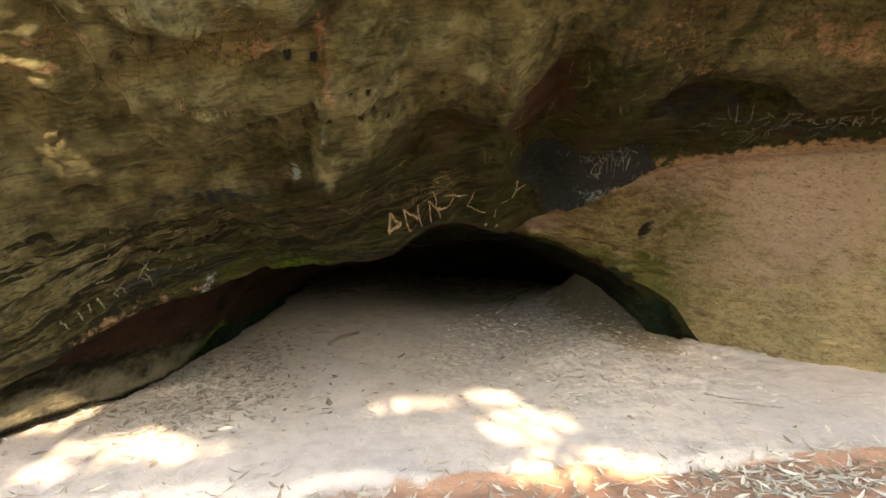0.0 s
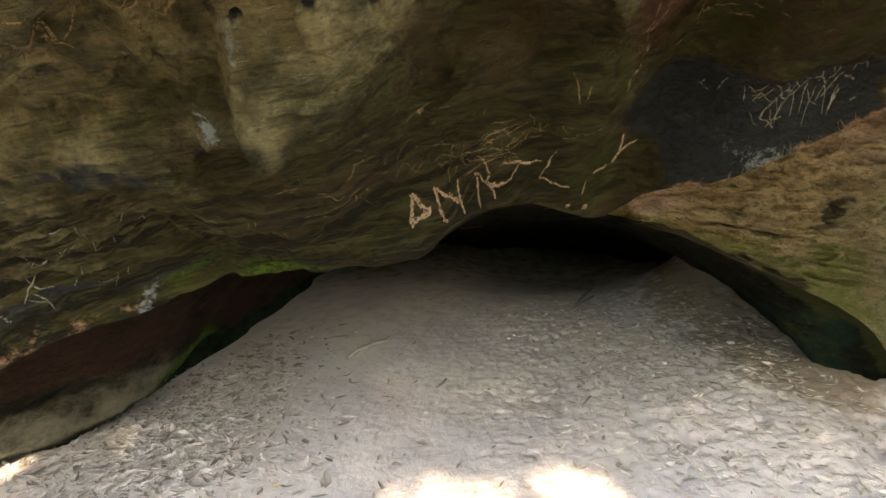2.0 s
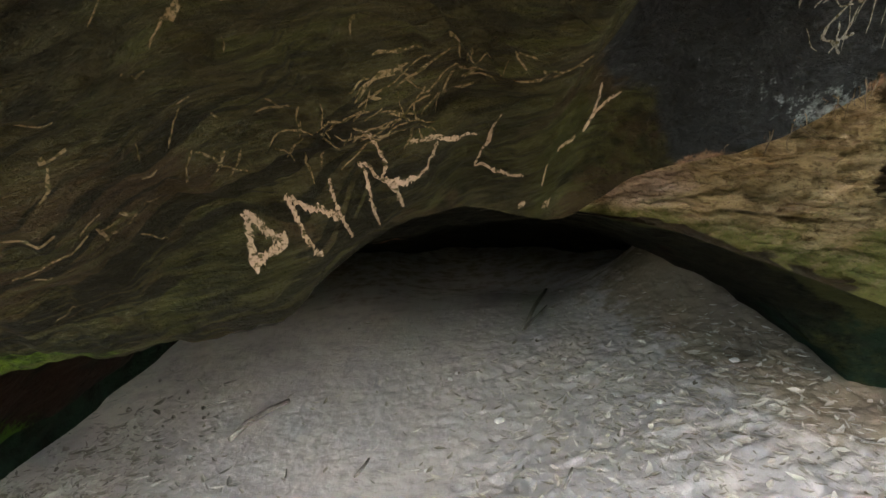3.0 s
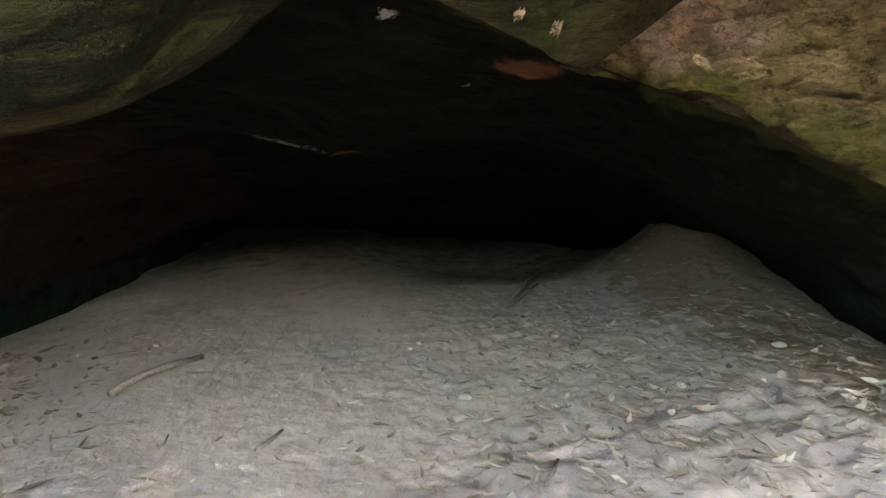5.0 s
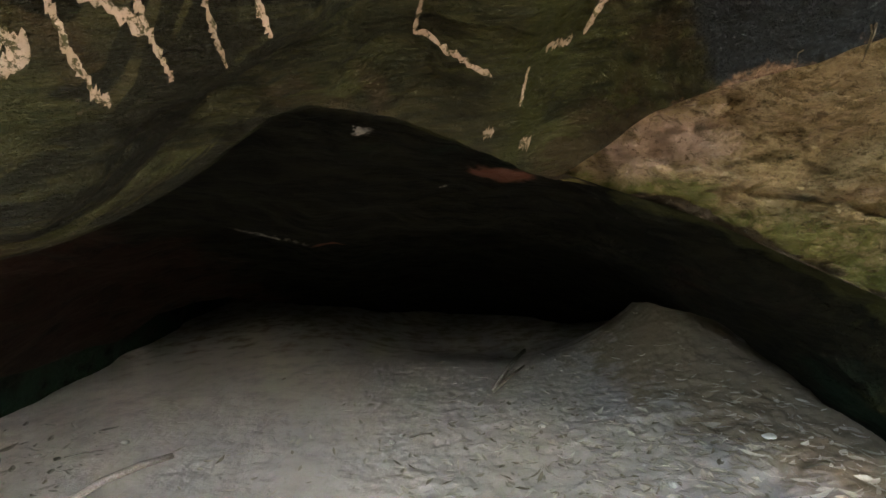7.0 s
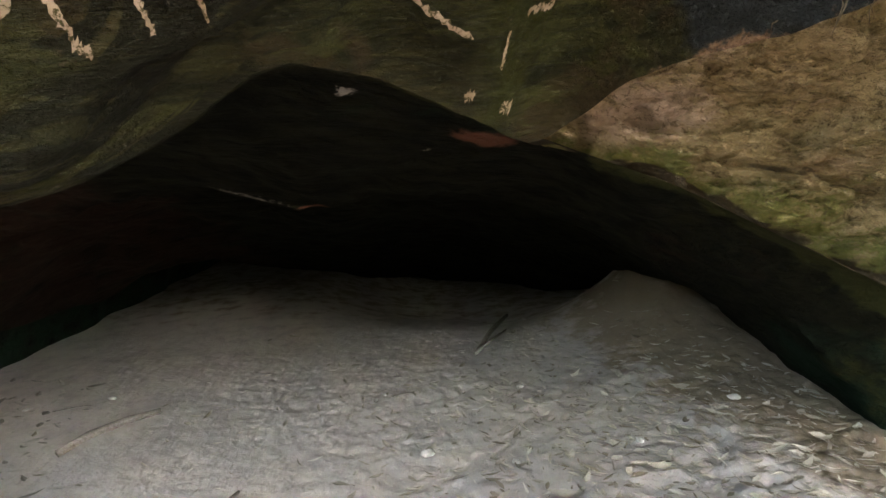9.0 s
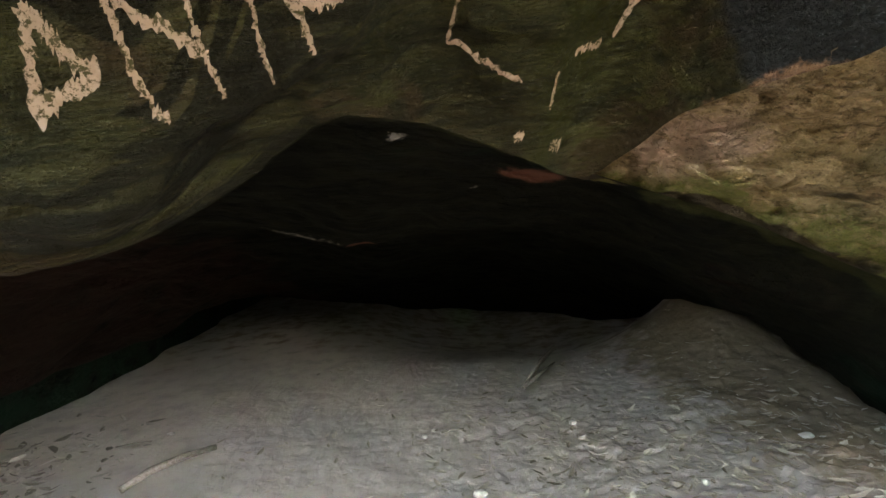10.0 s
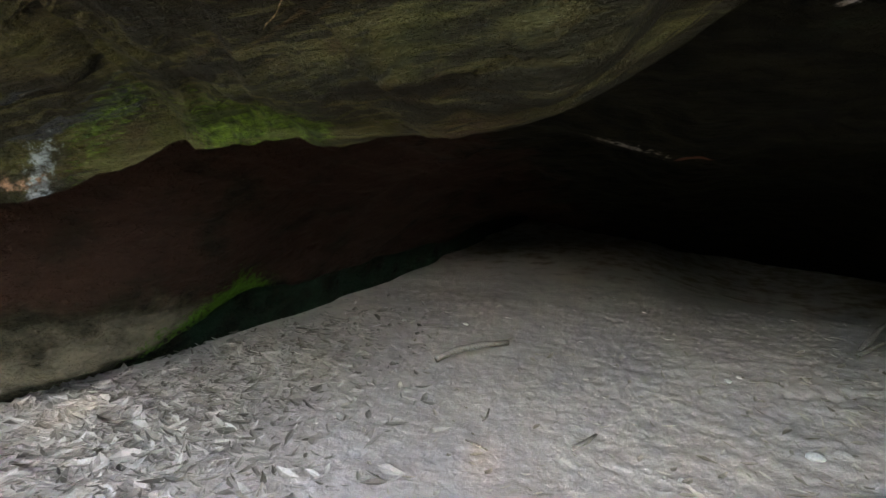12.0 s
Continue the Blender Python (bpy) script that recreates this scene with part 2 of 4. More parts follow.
def stations(lo, hi, step, far=400.0, n=130):
    """Even stations from lo to hi, then ever wider ones to far on both sides."""
    even = np.arange(lo, hi + step / 2, step)
    g = np.cumsum(step * 1.0662 ** np.arange(n))
    g = g * (1 + (far / g[-1] - 1) * (np.arange(n) / (n - 1)) ** 4)
    return np.concatenate([even[0] - g[::-1], even, even[-1] + g])


# ---- materials ----
class Look:
    """Short hand for a node material."""

    def __init__(self, name, rough_=0.9):
        self.mat = bpy.data.materials.new(name)
        self.mat.use_nodes = True
        self.tree = self.mat.node_tree
        self.bsdf = self.tree.nodes["Principled BSDF"]
        self.bsdf.inputs["Roughness"].default_value = rough_
        self.bsdf.inputs["Specular IOR Level"].default_value = 0.12
        self.place = self.tree.nodes.new("ShaderNodeNewGeometry").outputs["Position"]

    def put(self, socket, value):
        if hasattr(value, "default_value"):
            self.tree.links.new(value, socket)
        elif isinstance(value, tuple):
            socket.default_value = (*value, 1) if len(value) == 3 and socket.type == "RGBA" else value
        else:
            socket.default_value = value

    def noise(self, scale, detail=4, rough_=0.55, stretch=None, distort=0.0):
        n = self.tree.nodes.new("ShaderNodeTexNoise")
        n.inputs["Scale"].default_value, n.inputs["Detail"].default_value = scale, detail
        n.inputs["Roughness"].default_value, n.inputs["Distortion"].default_value = rough_, distort
        where = self.place
        if stretch:
            m = self.tree.nodes.new("ShaderNodeMapping")
            m.vector_type = "TEXTURE"
            m.inputs["Rotation"].default_value = [radians(a) for a in stretch[0]]
            m.inputs["Scale"].default_value = [1 / a for a in stretch[1]]
            self.put(m.inputs["Vector"], where)
            where = m.outputs[0]
        self.put(n.inputs["Vector"], where)
        return n.outputs["Fac"]

    def math(self, op, a, b=0.0, c=0.0):
        n = self.tree.nodes.new("ShaderNodeMath")
        n.operation = op
        for socket, value in zip(n.inputs, (a, b, c)):
            self.put(socket, value)
        return n.outputs[0]

    def step(self, value, lo, hi):
        n = self.tree.nodes.new("ShaderNodeMapRange")
        n.interpolation_type = "SMOOTHSTEP"
        self.put(n.inputs["Value"], value)
        n.inputs["From Min"].default_value, n.inputs["From Max"].default_value = lo, hi
        return n.outputs["Result"]

    def mix(self, fac, a, b):
        n = self.tree.nodes.new("ShaderNodeMix")
        n.data_type = "RGBA"
        self.put(n.inputs[0], fac)
        self.put(n.inputs[6], a)
        self.put(n.inputs[7], b)
        return n.outputs[2]

    def map(self, key, ragged, amount=0.5, lo=0.35, hi=0.65):
        """A painted map with a ragged edge."""
        n = self.tree.nodes.new("ShaderNodeAttribute")
        n.attribute_name = key
        return self.step(self.math("ADD", n.outputs["Fac"], self.math("MULTIPLY", self.math("SUBTRACT", ragged, 0.5), amount * 2)), lo, hi)

    def done(self, colour, heights=(), rough_=None):
        self.put(self.bsdf.inputs["Base Color"], colour)
        if rough_ is not None:
            self.put(self.bsdf.inputs["Roughness"], rough_)
        last = None
        for height, metres in heights:
            b = self.tree.nodes.new("ShaderNodeBump")
            b.inputs["Strength"].default_value, b.inputs["Distance"].default_value = 1.0, metres
            self.put(b.inputs["Height"], height)
            if last:
                self.tree.links.new(last, b.inputs["Normal"])
            last = b.outputs[0]
        if last:
            self.tree.links.new(last, self.bsdf.inputs["Normal"])
        return self.mat


def rock_overhang_look():
    k = Look("overhang_sandstone", 0.85)
    beds = ((0, -13, 17), (0.8, 6.0, 6.0))
    big, mid, fine = k.noise(1.3, 3), k.noise(5, 6, 0.65), k.noise(38, 5, 0.7)
    streak = k.noise(3.0, 6, 0.65, beds, 0.4)
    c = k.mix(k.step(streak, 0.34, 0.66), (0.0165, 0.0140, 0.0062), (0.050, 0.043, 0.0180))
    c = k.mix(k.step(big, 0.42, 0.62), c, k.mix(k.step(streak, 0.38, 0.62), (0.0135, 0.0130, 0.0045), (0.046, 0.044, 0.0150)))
    c = k.mix(k.math("MULTIPLY", k.step(k.noise(1.9, 5, 0.6, None, 0.5), 0.50, 0.60), 0.75), c, k.mix(mid, (0.028, 0.0175, 0.0085), (0.062, 0.041, 0.0200)))
    c = k.mix(k.math("MULTIPLY", k.step(k.noise(2.3, 6, 0.65, beds, 0.5), 0.54, 0.64), 0.7), c, k.mix(mid, (0.030, 0.032, 0.0090), (0.080, 0.078, 0.0240)))
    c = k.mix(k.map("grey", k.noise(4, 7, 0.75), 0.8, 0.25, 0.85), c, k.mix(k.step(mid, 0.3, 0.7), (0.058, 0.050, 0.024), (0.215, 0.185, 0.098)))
    c = k.mix(k.map("red", mid, 0.4), c, k.mix(fine, (0.0340, 0.0158, 0.0087), (0.0680, 0.0321, 0.0189)))
    c = k.mix(k.map("olive", mid, 0.6), c, k.mix(fine, (0.0125, 0.0140, 0.0036), (0.050, 0.048, 0.0110)))
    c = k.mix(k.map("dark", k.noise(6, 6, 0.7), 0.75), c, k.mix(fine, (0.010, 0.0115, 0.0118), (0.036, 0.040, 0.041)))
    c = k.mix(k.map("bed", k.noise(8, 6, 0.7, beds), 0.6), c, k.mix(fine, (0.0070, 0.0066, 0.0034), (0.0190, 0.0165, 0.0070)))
    c = k.mix(k.map("pink", k.noise(9, 6, 0.7), 0.9), c, k.mix(fine, (0.22, 0.12, 0.070), (0.42, 0.26, 0.16)))
    c = k.mix(k.map("moss", k.noise(22, 6, 0.8, beds), 1.1), c, k.mix(k.step(fine, 0.3, 0.7), (0.012, 0.026, 0.003), (0.085, 0.130, 0.012)))
    c = k.mix(k.map("white", k.noise(34, 6, 0.75), 1.0), c, k.mix(fine, (0.10, 0.115, 0.11), (0.30, 0.335, 0.335)))
    # Bedding colour; its dark streaks also paint in the shade under ledges.
    thin = k.noise(4, 5, 0.65, ((0, -13, 17), (0.45, 9.0, 9.0)), 0.35)
    c = k.mix(k.math("MULTIPLY", k.step(thin, 0.49, 0.68), 0.55), c, (0.0085, 0.0070, 0.0036))
    strata = k.noise(2.4, 6, 0.7, ((0, -13, 17), (0.30, 8.0, 8.0)), 0.3)
    n = k.tree.nodes.new("ShaderNodeAttribute")
    n.attribute_name = "strata"
    c = k.mix(k.math("MULTIPLY", k.step(strata, 0.50, 0.59), k.math("MULTIPLY", n.outputs["Fac"], 0.55)), c, (0.0070, 0.0062, 0.0034))
    c = k.mix(k.math("MULTIPLY", k.step(strata, 0.46, 0.42), k.math("MULTIPLY", n.outputs["Fac"], 0.42)), c, (0.080, 0.074, 0.027))
    specks = k.step(k.noise(17, 7, 0.8), 0.64, 0.70)
    c = k.mix(k.math("MULTIPLY", specks, 0.65), c, (0.0971, 0.0704, 0.0474))
    c = k.mix(k.math("MULTIPLY", k.step(k.noise(70, 3, 0.6), 0.55, 0.75), 0.5), c, (0.0115, 0.0109, 0.0079))
    return k.done(c, ((streak, 0.030), (strata, 0.06), (mid, 0.025), (fine, 0.008), (k.noise(140, 3, 0.7), 0.003)))


def boulder_look():
    k = Look("boulder_sandstone", 0.9)
    beds = ((0, 14, 0), (1.0, 1.0, 2.3))
    mid, fine, streak = k.noise(4, 6, 0.65), k.noise(34, 6, 0.7), k.noise(5, 6, 0.7, beds, 0.5)
    c = k.mix(k.step(streak, 0.35, 0.65), (0.2210, 0.1495, 0.0728), (0.4290, 0.3185, 0.1690))
    c = k.mix(k.math("MULTIPLY", k.step(k.noise(8, 8, 0.78, beds, 0.6), 0.515, 0.545), 0.75), c, (0.43, 0.32, 0.185))
    c = k.mix(k.math("MULTIPLY", k.step(k.noise(13, 8, 0.8, beds, 0.8), 0.545, 0.575), 0.8), c, (0.115, 0.075, 0.036))
    c = k.mix(k.math("MULTIPLY", k.step(mid, 0.35, 0.70), 0.5), c, (0.3900, 0.3055, 0.1560))
    c = k.mix(k.map("pink", k.noise(7, 7, 0.78), 0.8, 0.3, 0.8), c, k.mix(fine, (0.3900, 0.2600, 0.1820), (0.5720, 0.4160, 0.3120)))
    c = k.mix(k.map("green", k.noise(14, 8, 0.8), 0.9, 0.3, 0.8), c, k.mix(fine, (0.0910, 0.0975, 0.0234), (0.2600, 0.2405, 0.0845)))
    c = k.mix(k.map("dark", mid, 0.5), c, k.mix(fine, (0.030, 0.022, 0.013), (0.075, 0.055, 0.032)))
    c = k.mix(k.math("MULTIPLY", k.step(k.noise(24, 6, 0.75, beds, 0.6), 0.56, 0.60), 0.6), c, (0.085, 0.064, 0.028))
    c = k.mix(k.math("MULTIPLY", k.step(k.noise(60, 4, 0.7), 0.58, 0.72), 0.75), c, (0.0910, 0.0611, 0.0312))
    return k.done(c, ((streak, 0.085), (mid, 0.06), (k.noise(11, 5, 0.7, beds), 0.05), (fine, 0.016), (k.noise(130, 3, 0.7), 0.003)))


def vault_look():
    k = Look("vault_sandstone", 0.9)
    k.bsdf.inputs["Specular IOR Level"].default_value = 0.05
    mid, fine = k.noise(4, 6, 0.65), k.noise(30, 6, 0.7)
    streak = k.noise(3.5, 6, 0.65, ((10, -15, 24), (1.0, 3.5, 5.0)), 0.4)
    # Near-black stands in for the cave's gloom, well below real sandstone.
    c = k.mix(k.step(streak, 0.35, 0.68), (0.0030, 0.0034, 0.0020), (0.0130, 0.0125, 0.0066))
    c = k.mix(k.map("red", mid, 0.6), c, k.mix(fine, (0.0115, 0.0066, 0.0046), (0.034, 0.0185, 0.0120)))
    c = k.mix(k.map("pale", k.noise(3, 6, 0.7), 0.35), c, k.mix(fine, (0.070, 0.063, 0.043), (0.150, 0.135, 0.095)))
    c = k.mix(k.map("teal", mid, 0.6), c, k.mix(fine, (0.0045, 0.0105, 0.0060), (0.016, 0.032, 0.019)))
    c = k.mix(k.map("olive", k.noise(9, 6, 0.7), 0.7), c, k.mix(fine, (0.012, 0.014, 0.005), (0.050, 0.050, 0.018)))
    c = k.mix(k.map("patch", k.noise(22, 5, 0.6), 0.35), c, k.mix(fine, (0.085, 0.034, 0.020), (0.135, 0.060, 0.037)))
    c = k.mix(k.map("moss", k.noise(24, 6, 0.8), 1.0), c, k.mix(fine, (0.010, 0.026, 0.003), (0.060, 0.125, 0.010)))
    c = k.mix(k.map("white", k.noise(40, 5, 0.7), 0.8), c, (0.30, 0.27, 0.23))
    specks = k.step(k.noise(15, 7, 0.8), 0.635, 0.69)
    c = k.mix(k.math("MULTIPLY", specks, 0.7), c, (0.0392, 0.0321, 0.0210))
    return k.done(c, ((streak, 0.07), (mid, 0.045), (fine, 0.012)))


def sand_look():
    k = Look("dry_sand", 0.95)
    big, mid, fine = k.noise(0.9, 3), k.noise(6, 5, 0.6), k.noise(55, 5, 0.7)
    c = k.mix(k.step(big, 0.38, 0.64), (0.345, 0.308, 0.285), (0.405, 0.355, 0.312))
    c = k.mix(k.step(mid, 0.42, 0.72), c, (0.300, 0.266, 0.243))
    c = k.mix(k.map("soil", mid, 0.5), c, k.mix(mid, (0.20, 0.105, 0.070), (0.31, 0.18, 0.12)))
    c = k.mix(k.map("brown_shade", mid, 0.5), c, k.mix(mid, (0.135, 0.105, 0.072), (0.215, 0.170, 0.120)))
    c = k.mix(k.math("MULTIPLY", k.step(fine, 0.55, 0.8), 0.35), c, (0.28, 0.24, 0.21))
    c = k.mix(k.math("MULTIPLY", k.step(k.noise(120, 3, 0.6), 0.64, 0.74), 0.6), c, (0.50, 0.46, 0.41))
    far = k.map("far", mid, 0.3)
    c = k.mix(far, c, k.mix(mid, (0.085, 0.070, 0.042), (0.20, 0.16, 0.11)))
    return k.done(c, ((mid, 0.010), (k.noise(19, 5, 0.6, None, 0.6), 0.007), (fine, 0.005)))


def leaf_look(name, dark, light, rough_=0.7):
    k = Look(name, rough_)
    info = k.tree.nodes.new("ShaderNodeNewGeometry").outputs["Random Per Island"]
    c = k.mix(info, dark, light)
    c = k.mix(k.math("MULTIPLY", k.step(k.noise(60, 4, 0.6), 0.45, 0.75), 0.4), c, tuple(0.5 * a for a in dark))
    return k.done(c)


def simple_look(name, dark, light, scale, rough_=0.85, metres=0.004, stretch=None):
    k = Look(name, rough_)
    n = k.noise(scale, 5, 0.65, stretch)
    return k.done(k.mix(k.step(n, 0.3, 0.7), dark, light), ((n, metres),))


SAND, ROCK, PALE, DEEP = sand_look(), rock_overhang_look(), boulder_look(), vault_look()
DRY_LEAF = leaf_look("dry_leaf", (0.17, 0.14, 0.105), (0.50, 0.45, 0.375))
CHIP = leaf_look("dry_chips", (0.13, 0.112, 0.095), (0.45, 0.41, 0.365))
WHITE_LEAF = leaf_look("bleached_leaf", (0.50, 0.45, 0.37), (0.62, 0.57, 0.48))
YELLOW_LEAF = leaf_look("yellow_leaf", (0.55, 0.36, 0.02), (0.62, 0.42, 0.03))
GREEN_LEAF = leaf_look("green_leaf", (0.035, 0.075, 0.012), (0.085, 0.15, 0.025), 0.5)
WOOD = simple_look("bleached_wood", (0.10, 0.084, 0.069), (0.25, 0.22, 0.19), 30, 0.85, 0.003, ((0, 0, 30), (1, 6, 6)))
BARK = simple_look("bark", (0.05, 0.035, 0.022), (0.14, 0.105, 0.07), 9, 0.95, 0.02, ((0, 0, 0), (3, 3, 0.5)))
STONE = simple_look("pale_stone", (0.40, 0.37, 0.33), (0.62, 0.59, 0.54), 40)
def scraped_look(name, dark, light, cover):
    """Fresh stone laid bare in a scrape, with flecks of the old dark skin left in it."""
    k = Look(name, 0.95)
    n = k.noise(45, 5, 0.7)
    c = k.mix(n, dark, light)
    c = k.mix(k.step(k.noise(75, 5, 0.75), cover, cover + 0.08), c, (0.050, 0.042, 0.016))
    return k.done(c, ((n, 0.004),))


SCRAPED = scraped_look("scraped_sandstone", (0.22, 0.148, 0.098), (0.40, 0.285, 0.20), 0.50)
FAINT = scraped_look("old_scratch", (0.10, 0.073, 0.036), (0.24, 0.17, 0.095), 0.47)
CHALK = scraped_look("grey_scratch", (0.10, 0.092, 0.075), (0.25, 0.235, 0.20), 0.49)
UNDERGROWTH = simple_look("undergrowth", (0.030, 0.034, 0.014), (0.085, 0.080, 0.034), 3, 0.95, 0.1)
ROOT = simple_look("dry_root", (0.09, 0.065, 0.04), (0.24, 0.19, 0.13), 40)
WEB = simple_look("grey_lichen", (0.32, 0.36, 0.36), (0.55, 0.60, 0.60), 50)

# ---- ground ----
gx, gy = np.meshgrid(stations(-2.9, 2.6, 0.0125), stations(3.5, 7.8, 0.0125))
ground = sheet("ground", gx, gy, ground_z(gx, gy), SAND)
paint(ground, "soil", smooth(3.15, 2.95, gy + 0.05 * fbm(gx * 2, gy * 2, 0 * gx, 2, 71)) * smooth(-1.4, 0.6, gx) + 0.25 * blob(gx, gy, 0.7, 3.3, 0.7, 0.3))
# Brown soil, plus shade painted beside the boulder and towards the back.
paint(ground, "brown_shade", 0.85 * blob(gx, gy, 2.0, 6.6, 0.75, 1.2) + 0.6 * blob(gx, gy, 2.1, 5.2, 0.55, 0.6) + 0.45 * smooth(6.0, 9.5, gy) + 0.3 * blob(gx, gy, -2.3, 5.2, 0.6, 1.0))
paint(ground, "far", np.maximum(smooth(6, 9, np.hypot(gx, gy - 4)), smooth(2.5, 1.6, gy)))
tagged(ground, "dry trodden grey sandy ground littered with dead leaves", "ground", kind="structure")

# ---- overhang ----
u = spread(-6.5, 6.5, 860, -0.1, 2.0)
v = np.linspace(0, 1, 430) ** 1.45
X, Vv = np.meshgrid(u, v)
LY = lip_y(X)
Y = LY + (0.55 - LY) * Vv
Z = roof_z(X, Y)
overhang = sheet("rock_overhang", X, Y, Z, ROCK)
D = LY - Y
# Grey rock; bounced light painted paler outward, and a lit block edge.
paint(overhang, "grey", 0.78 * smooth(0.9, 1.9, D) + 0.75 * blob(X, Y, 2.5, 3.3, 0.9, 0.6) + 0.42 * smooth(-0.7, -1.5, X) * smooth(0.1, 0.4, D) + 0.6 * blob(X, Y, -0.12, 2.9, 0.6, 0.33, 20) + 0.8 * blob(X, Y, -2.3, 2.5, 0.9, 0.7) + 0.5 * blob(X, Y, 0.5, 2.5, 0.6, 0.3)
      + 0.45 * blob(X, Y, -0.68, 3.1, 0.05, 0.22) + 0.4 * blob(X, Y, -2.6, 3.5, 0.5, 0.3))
paint(overhang, "red", 0.95 * blob(X, Y, 0.72, 3.58, 0.26, 0.32) + 0.6 * blob(X, Y, -0.5, 2.35, 0.3, 0.15) + 0.5 * blob(X, Y, 1.5, 3.0, 0.6, 0.3)
      + 0.45 * blob(X, Y, -1.6, 3.6, 0.5, 0.15) + 0.35 * blob(X, Y, 0.1, 3.7, 0.6, 0.2))
paint(overhang, "olive", 0.8 * blob(X, Y, 0.55, 4.7, 0.16, 0.2) + 0.65 * blob(X, Y, 0.5, 3.8, 0.05, 0.3) + 0.7 * blob(X, Y, 1.0, 3.95, 0.2, 0.2)
      + 0.75 * blob(X, Y, 1.4, 3.95, 0.08, 0.22) + 0.7 * blob(X, Y, 1.85, 4.4, 0.15, 0.1) + 0.55 * smooth(0.75, 0.05, D) * smooth(0.2, -0.6, X) * smooth(-3.2, -2.2, X)
      + 0.4 * blob(X, Y, 2.6, 3.0, 0.7, 0.35) + 0.35 * blob(X, Y, -1.9, 2.9, 0.7, 0.3))
# Black stain by the crack; shade painted into hollow, ledge, lip recess and pits.
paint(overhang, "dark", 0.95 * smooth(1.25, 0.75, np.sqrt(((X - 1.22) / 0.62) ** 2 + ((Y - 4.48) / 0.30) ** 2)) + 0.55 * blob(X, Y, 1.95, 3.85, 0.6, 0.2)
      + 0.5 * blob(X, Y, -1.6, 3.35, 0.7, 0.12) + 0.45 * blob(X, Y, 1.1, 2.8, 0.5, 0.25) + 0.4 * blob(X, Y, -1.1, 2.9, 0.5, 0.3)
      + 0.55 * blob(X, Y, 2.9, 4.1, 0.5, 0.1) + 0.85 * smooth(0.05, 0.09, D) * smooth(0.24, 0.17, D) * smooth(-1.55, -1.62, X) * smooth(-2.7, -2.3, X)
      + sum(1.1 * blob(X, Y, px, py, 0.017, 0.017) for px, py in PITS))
paint(overhang, "strata", smooth(1.3, 0.6, D) * smooth(-0.35, -0.95, X) + 0.5 * smooth(0.4, 0.2, D) * smooth(0.3, 0.0, X))
# Dark bedding, thickened by the lip where shade is painted in.
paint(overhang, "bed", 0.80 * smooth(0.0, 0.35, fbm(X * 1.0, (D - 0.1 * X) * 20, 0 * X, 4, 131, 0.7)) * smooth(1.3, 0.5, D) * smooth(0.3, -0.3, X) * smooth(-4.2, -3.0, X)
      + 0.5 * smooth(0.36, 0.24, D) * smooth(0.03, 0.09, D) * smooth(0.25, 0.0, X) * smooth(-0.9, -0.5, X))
paint(overhang, "pink", 0.62 * blob(X, Y, -0.53, 2.52, 0.06, 0.2) + 0.55 * blob(X, Y, -0.9, 2.38, 0.28, 0.06) + 0.45 * blob(X, Y, -0.15, 2.88, 0.12, 0.07)
      + 0.5 * blob(X, Y, 0.33, 3.12, 0.18, 0.06, 20) + 0.5 * blob(X, Y, 1.78, 3.45, 0.22, 0.09) + 0.55 * blob(X, Y, 2.45, 3.15, 0.5, 0.13) + 0.5 * blob(X, Y, 3.0, 3.3, 0.4, 0.12)
      + 0.45 * blob(X, Y, -1.75, 2.2, 0.35, 0.15) + 0.45 * blob(X, Y, 1.3, 3.1, 0.4, 0.15) + 0.6 * smooth(0.10, 0.02, D) * smooth(1.6, 2.0, X)
      + 0.42 * smooth(0.018, 0.0, D) * smooth(0.75, 0.9, X) + 0.36 * smooth(0.07, 0.02, D) * smooth(-1.9, -2.1, X) * smooth(-3.4, -2.8, X))
paint(overhang, "moss", 0.95 * blob(X, Y, -1.28, 4.44, 0.22, 0.09) + 0.55 * blob(X, Y, -1.7, 4.33, 0.3, 0.06) + 0.5 * blob(X, Y, -1.05, 4.42, 0.10, 0.06))
paint(overhang, "white", 0.75 * blob(X, Y, -0.90, 3.255, 0.045, 0.05) + 0.7 * blob(X, Y, -1.28, 3.498, 0.05, 0.022) + 0.6 * blob(X, Y, -1.99, 4.28, 0.10, 0.035)
      + 0.55 * blob(X, Y, -0.62, 2.82, 0.03, 0.09) + 0.5 * blob(X, Y, -0.66, 2.98, 0.03, 0.07) + 0.62 * blob(X, Y, 1.45, 4.56, 0.3, 0.03))
tagged(overhang, "mossy olive-brown layered sandstone overhang covered in scratches", "rock", kind="structure")

# ---- vault behind the lip ----
w = np.linspace(0, 1, 330) ** 1.5
u = spread(-6.5, 6.5, 640, -0.4, 2.2)
X, Wv = np.meshgrid(u, w)
by, bz = boulder_lip(X)
Y0, Z0 = np.where(X < 0.62, lip_y(X), by), np.where(X < 0.62, lip_z(X), bz)
Y = Y0 + (11.5 - Y0) * Wv
base = vault_z(X, Y)
Z = Z0 + (base - Z0) * smooth(0, 0.14 + 0.22 * smooth(0.6, 1.0, X), Y - Y0)
Z = Z + vault_relief(X, Y, Z) * smooth(0.02, 0.15, Y - Y0)
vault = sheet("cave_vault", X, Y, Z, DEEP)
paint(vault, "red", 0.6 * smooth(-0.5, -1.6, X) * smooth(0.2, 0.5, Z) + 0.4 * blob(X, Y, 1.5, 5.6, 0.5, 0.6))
SHELF = shelf_x(Y)
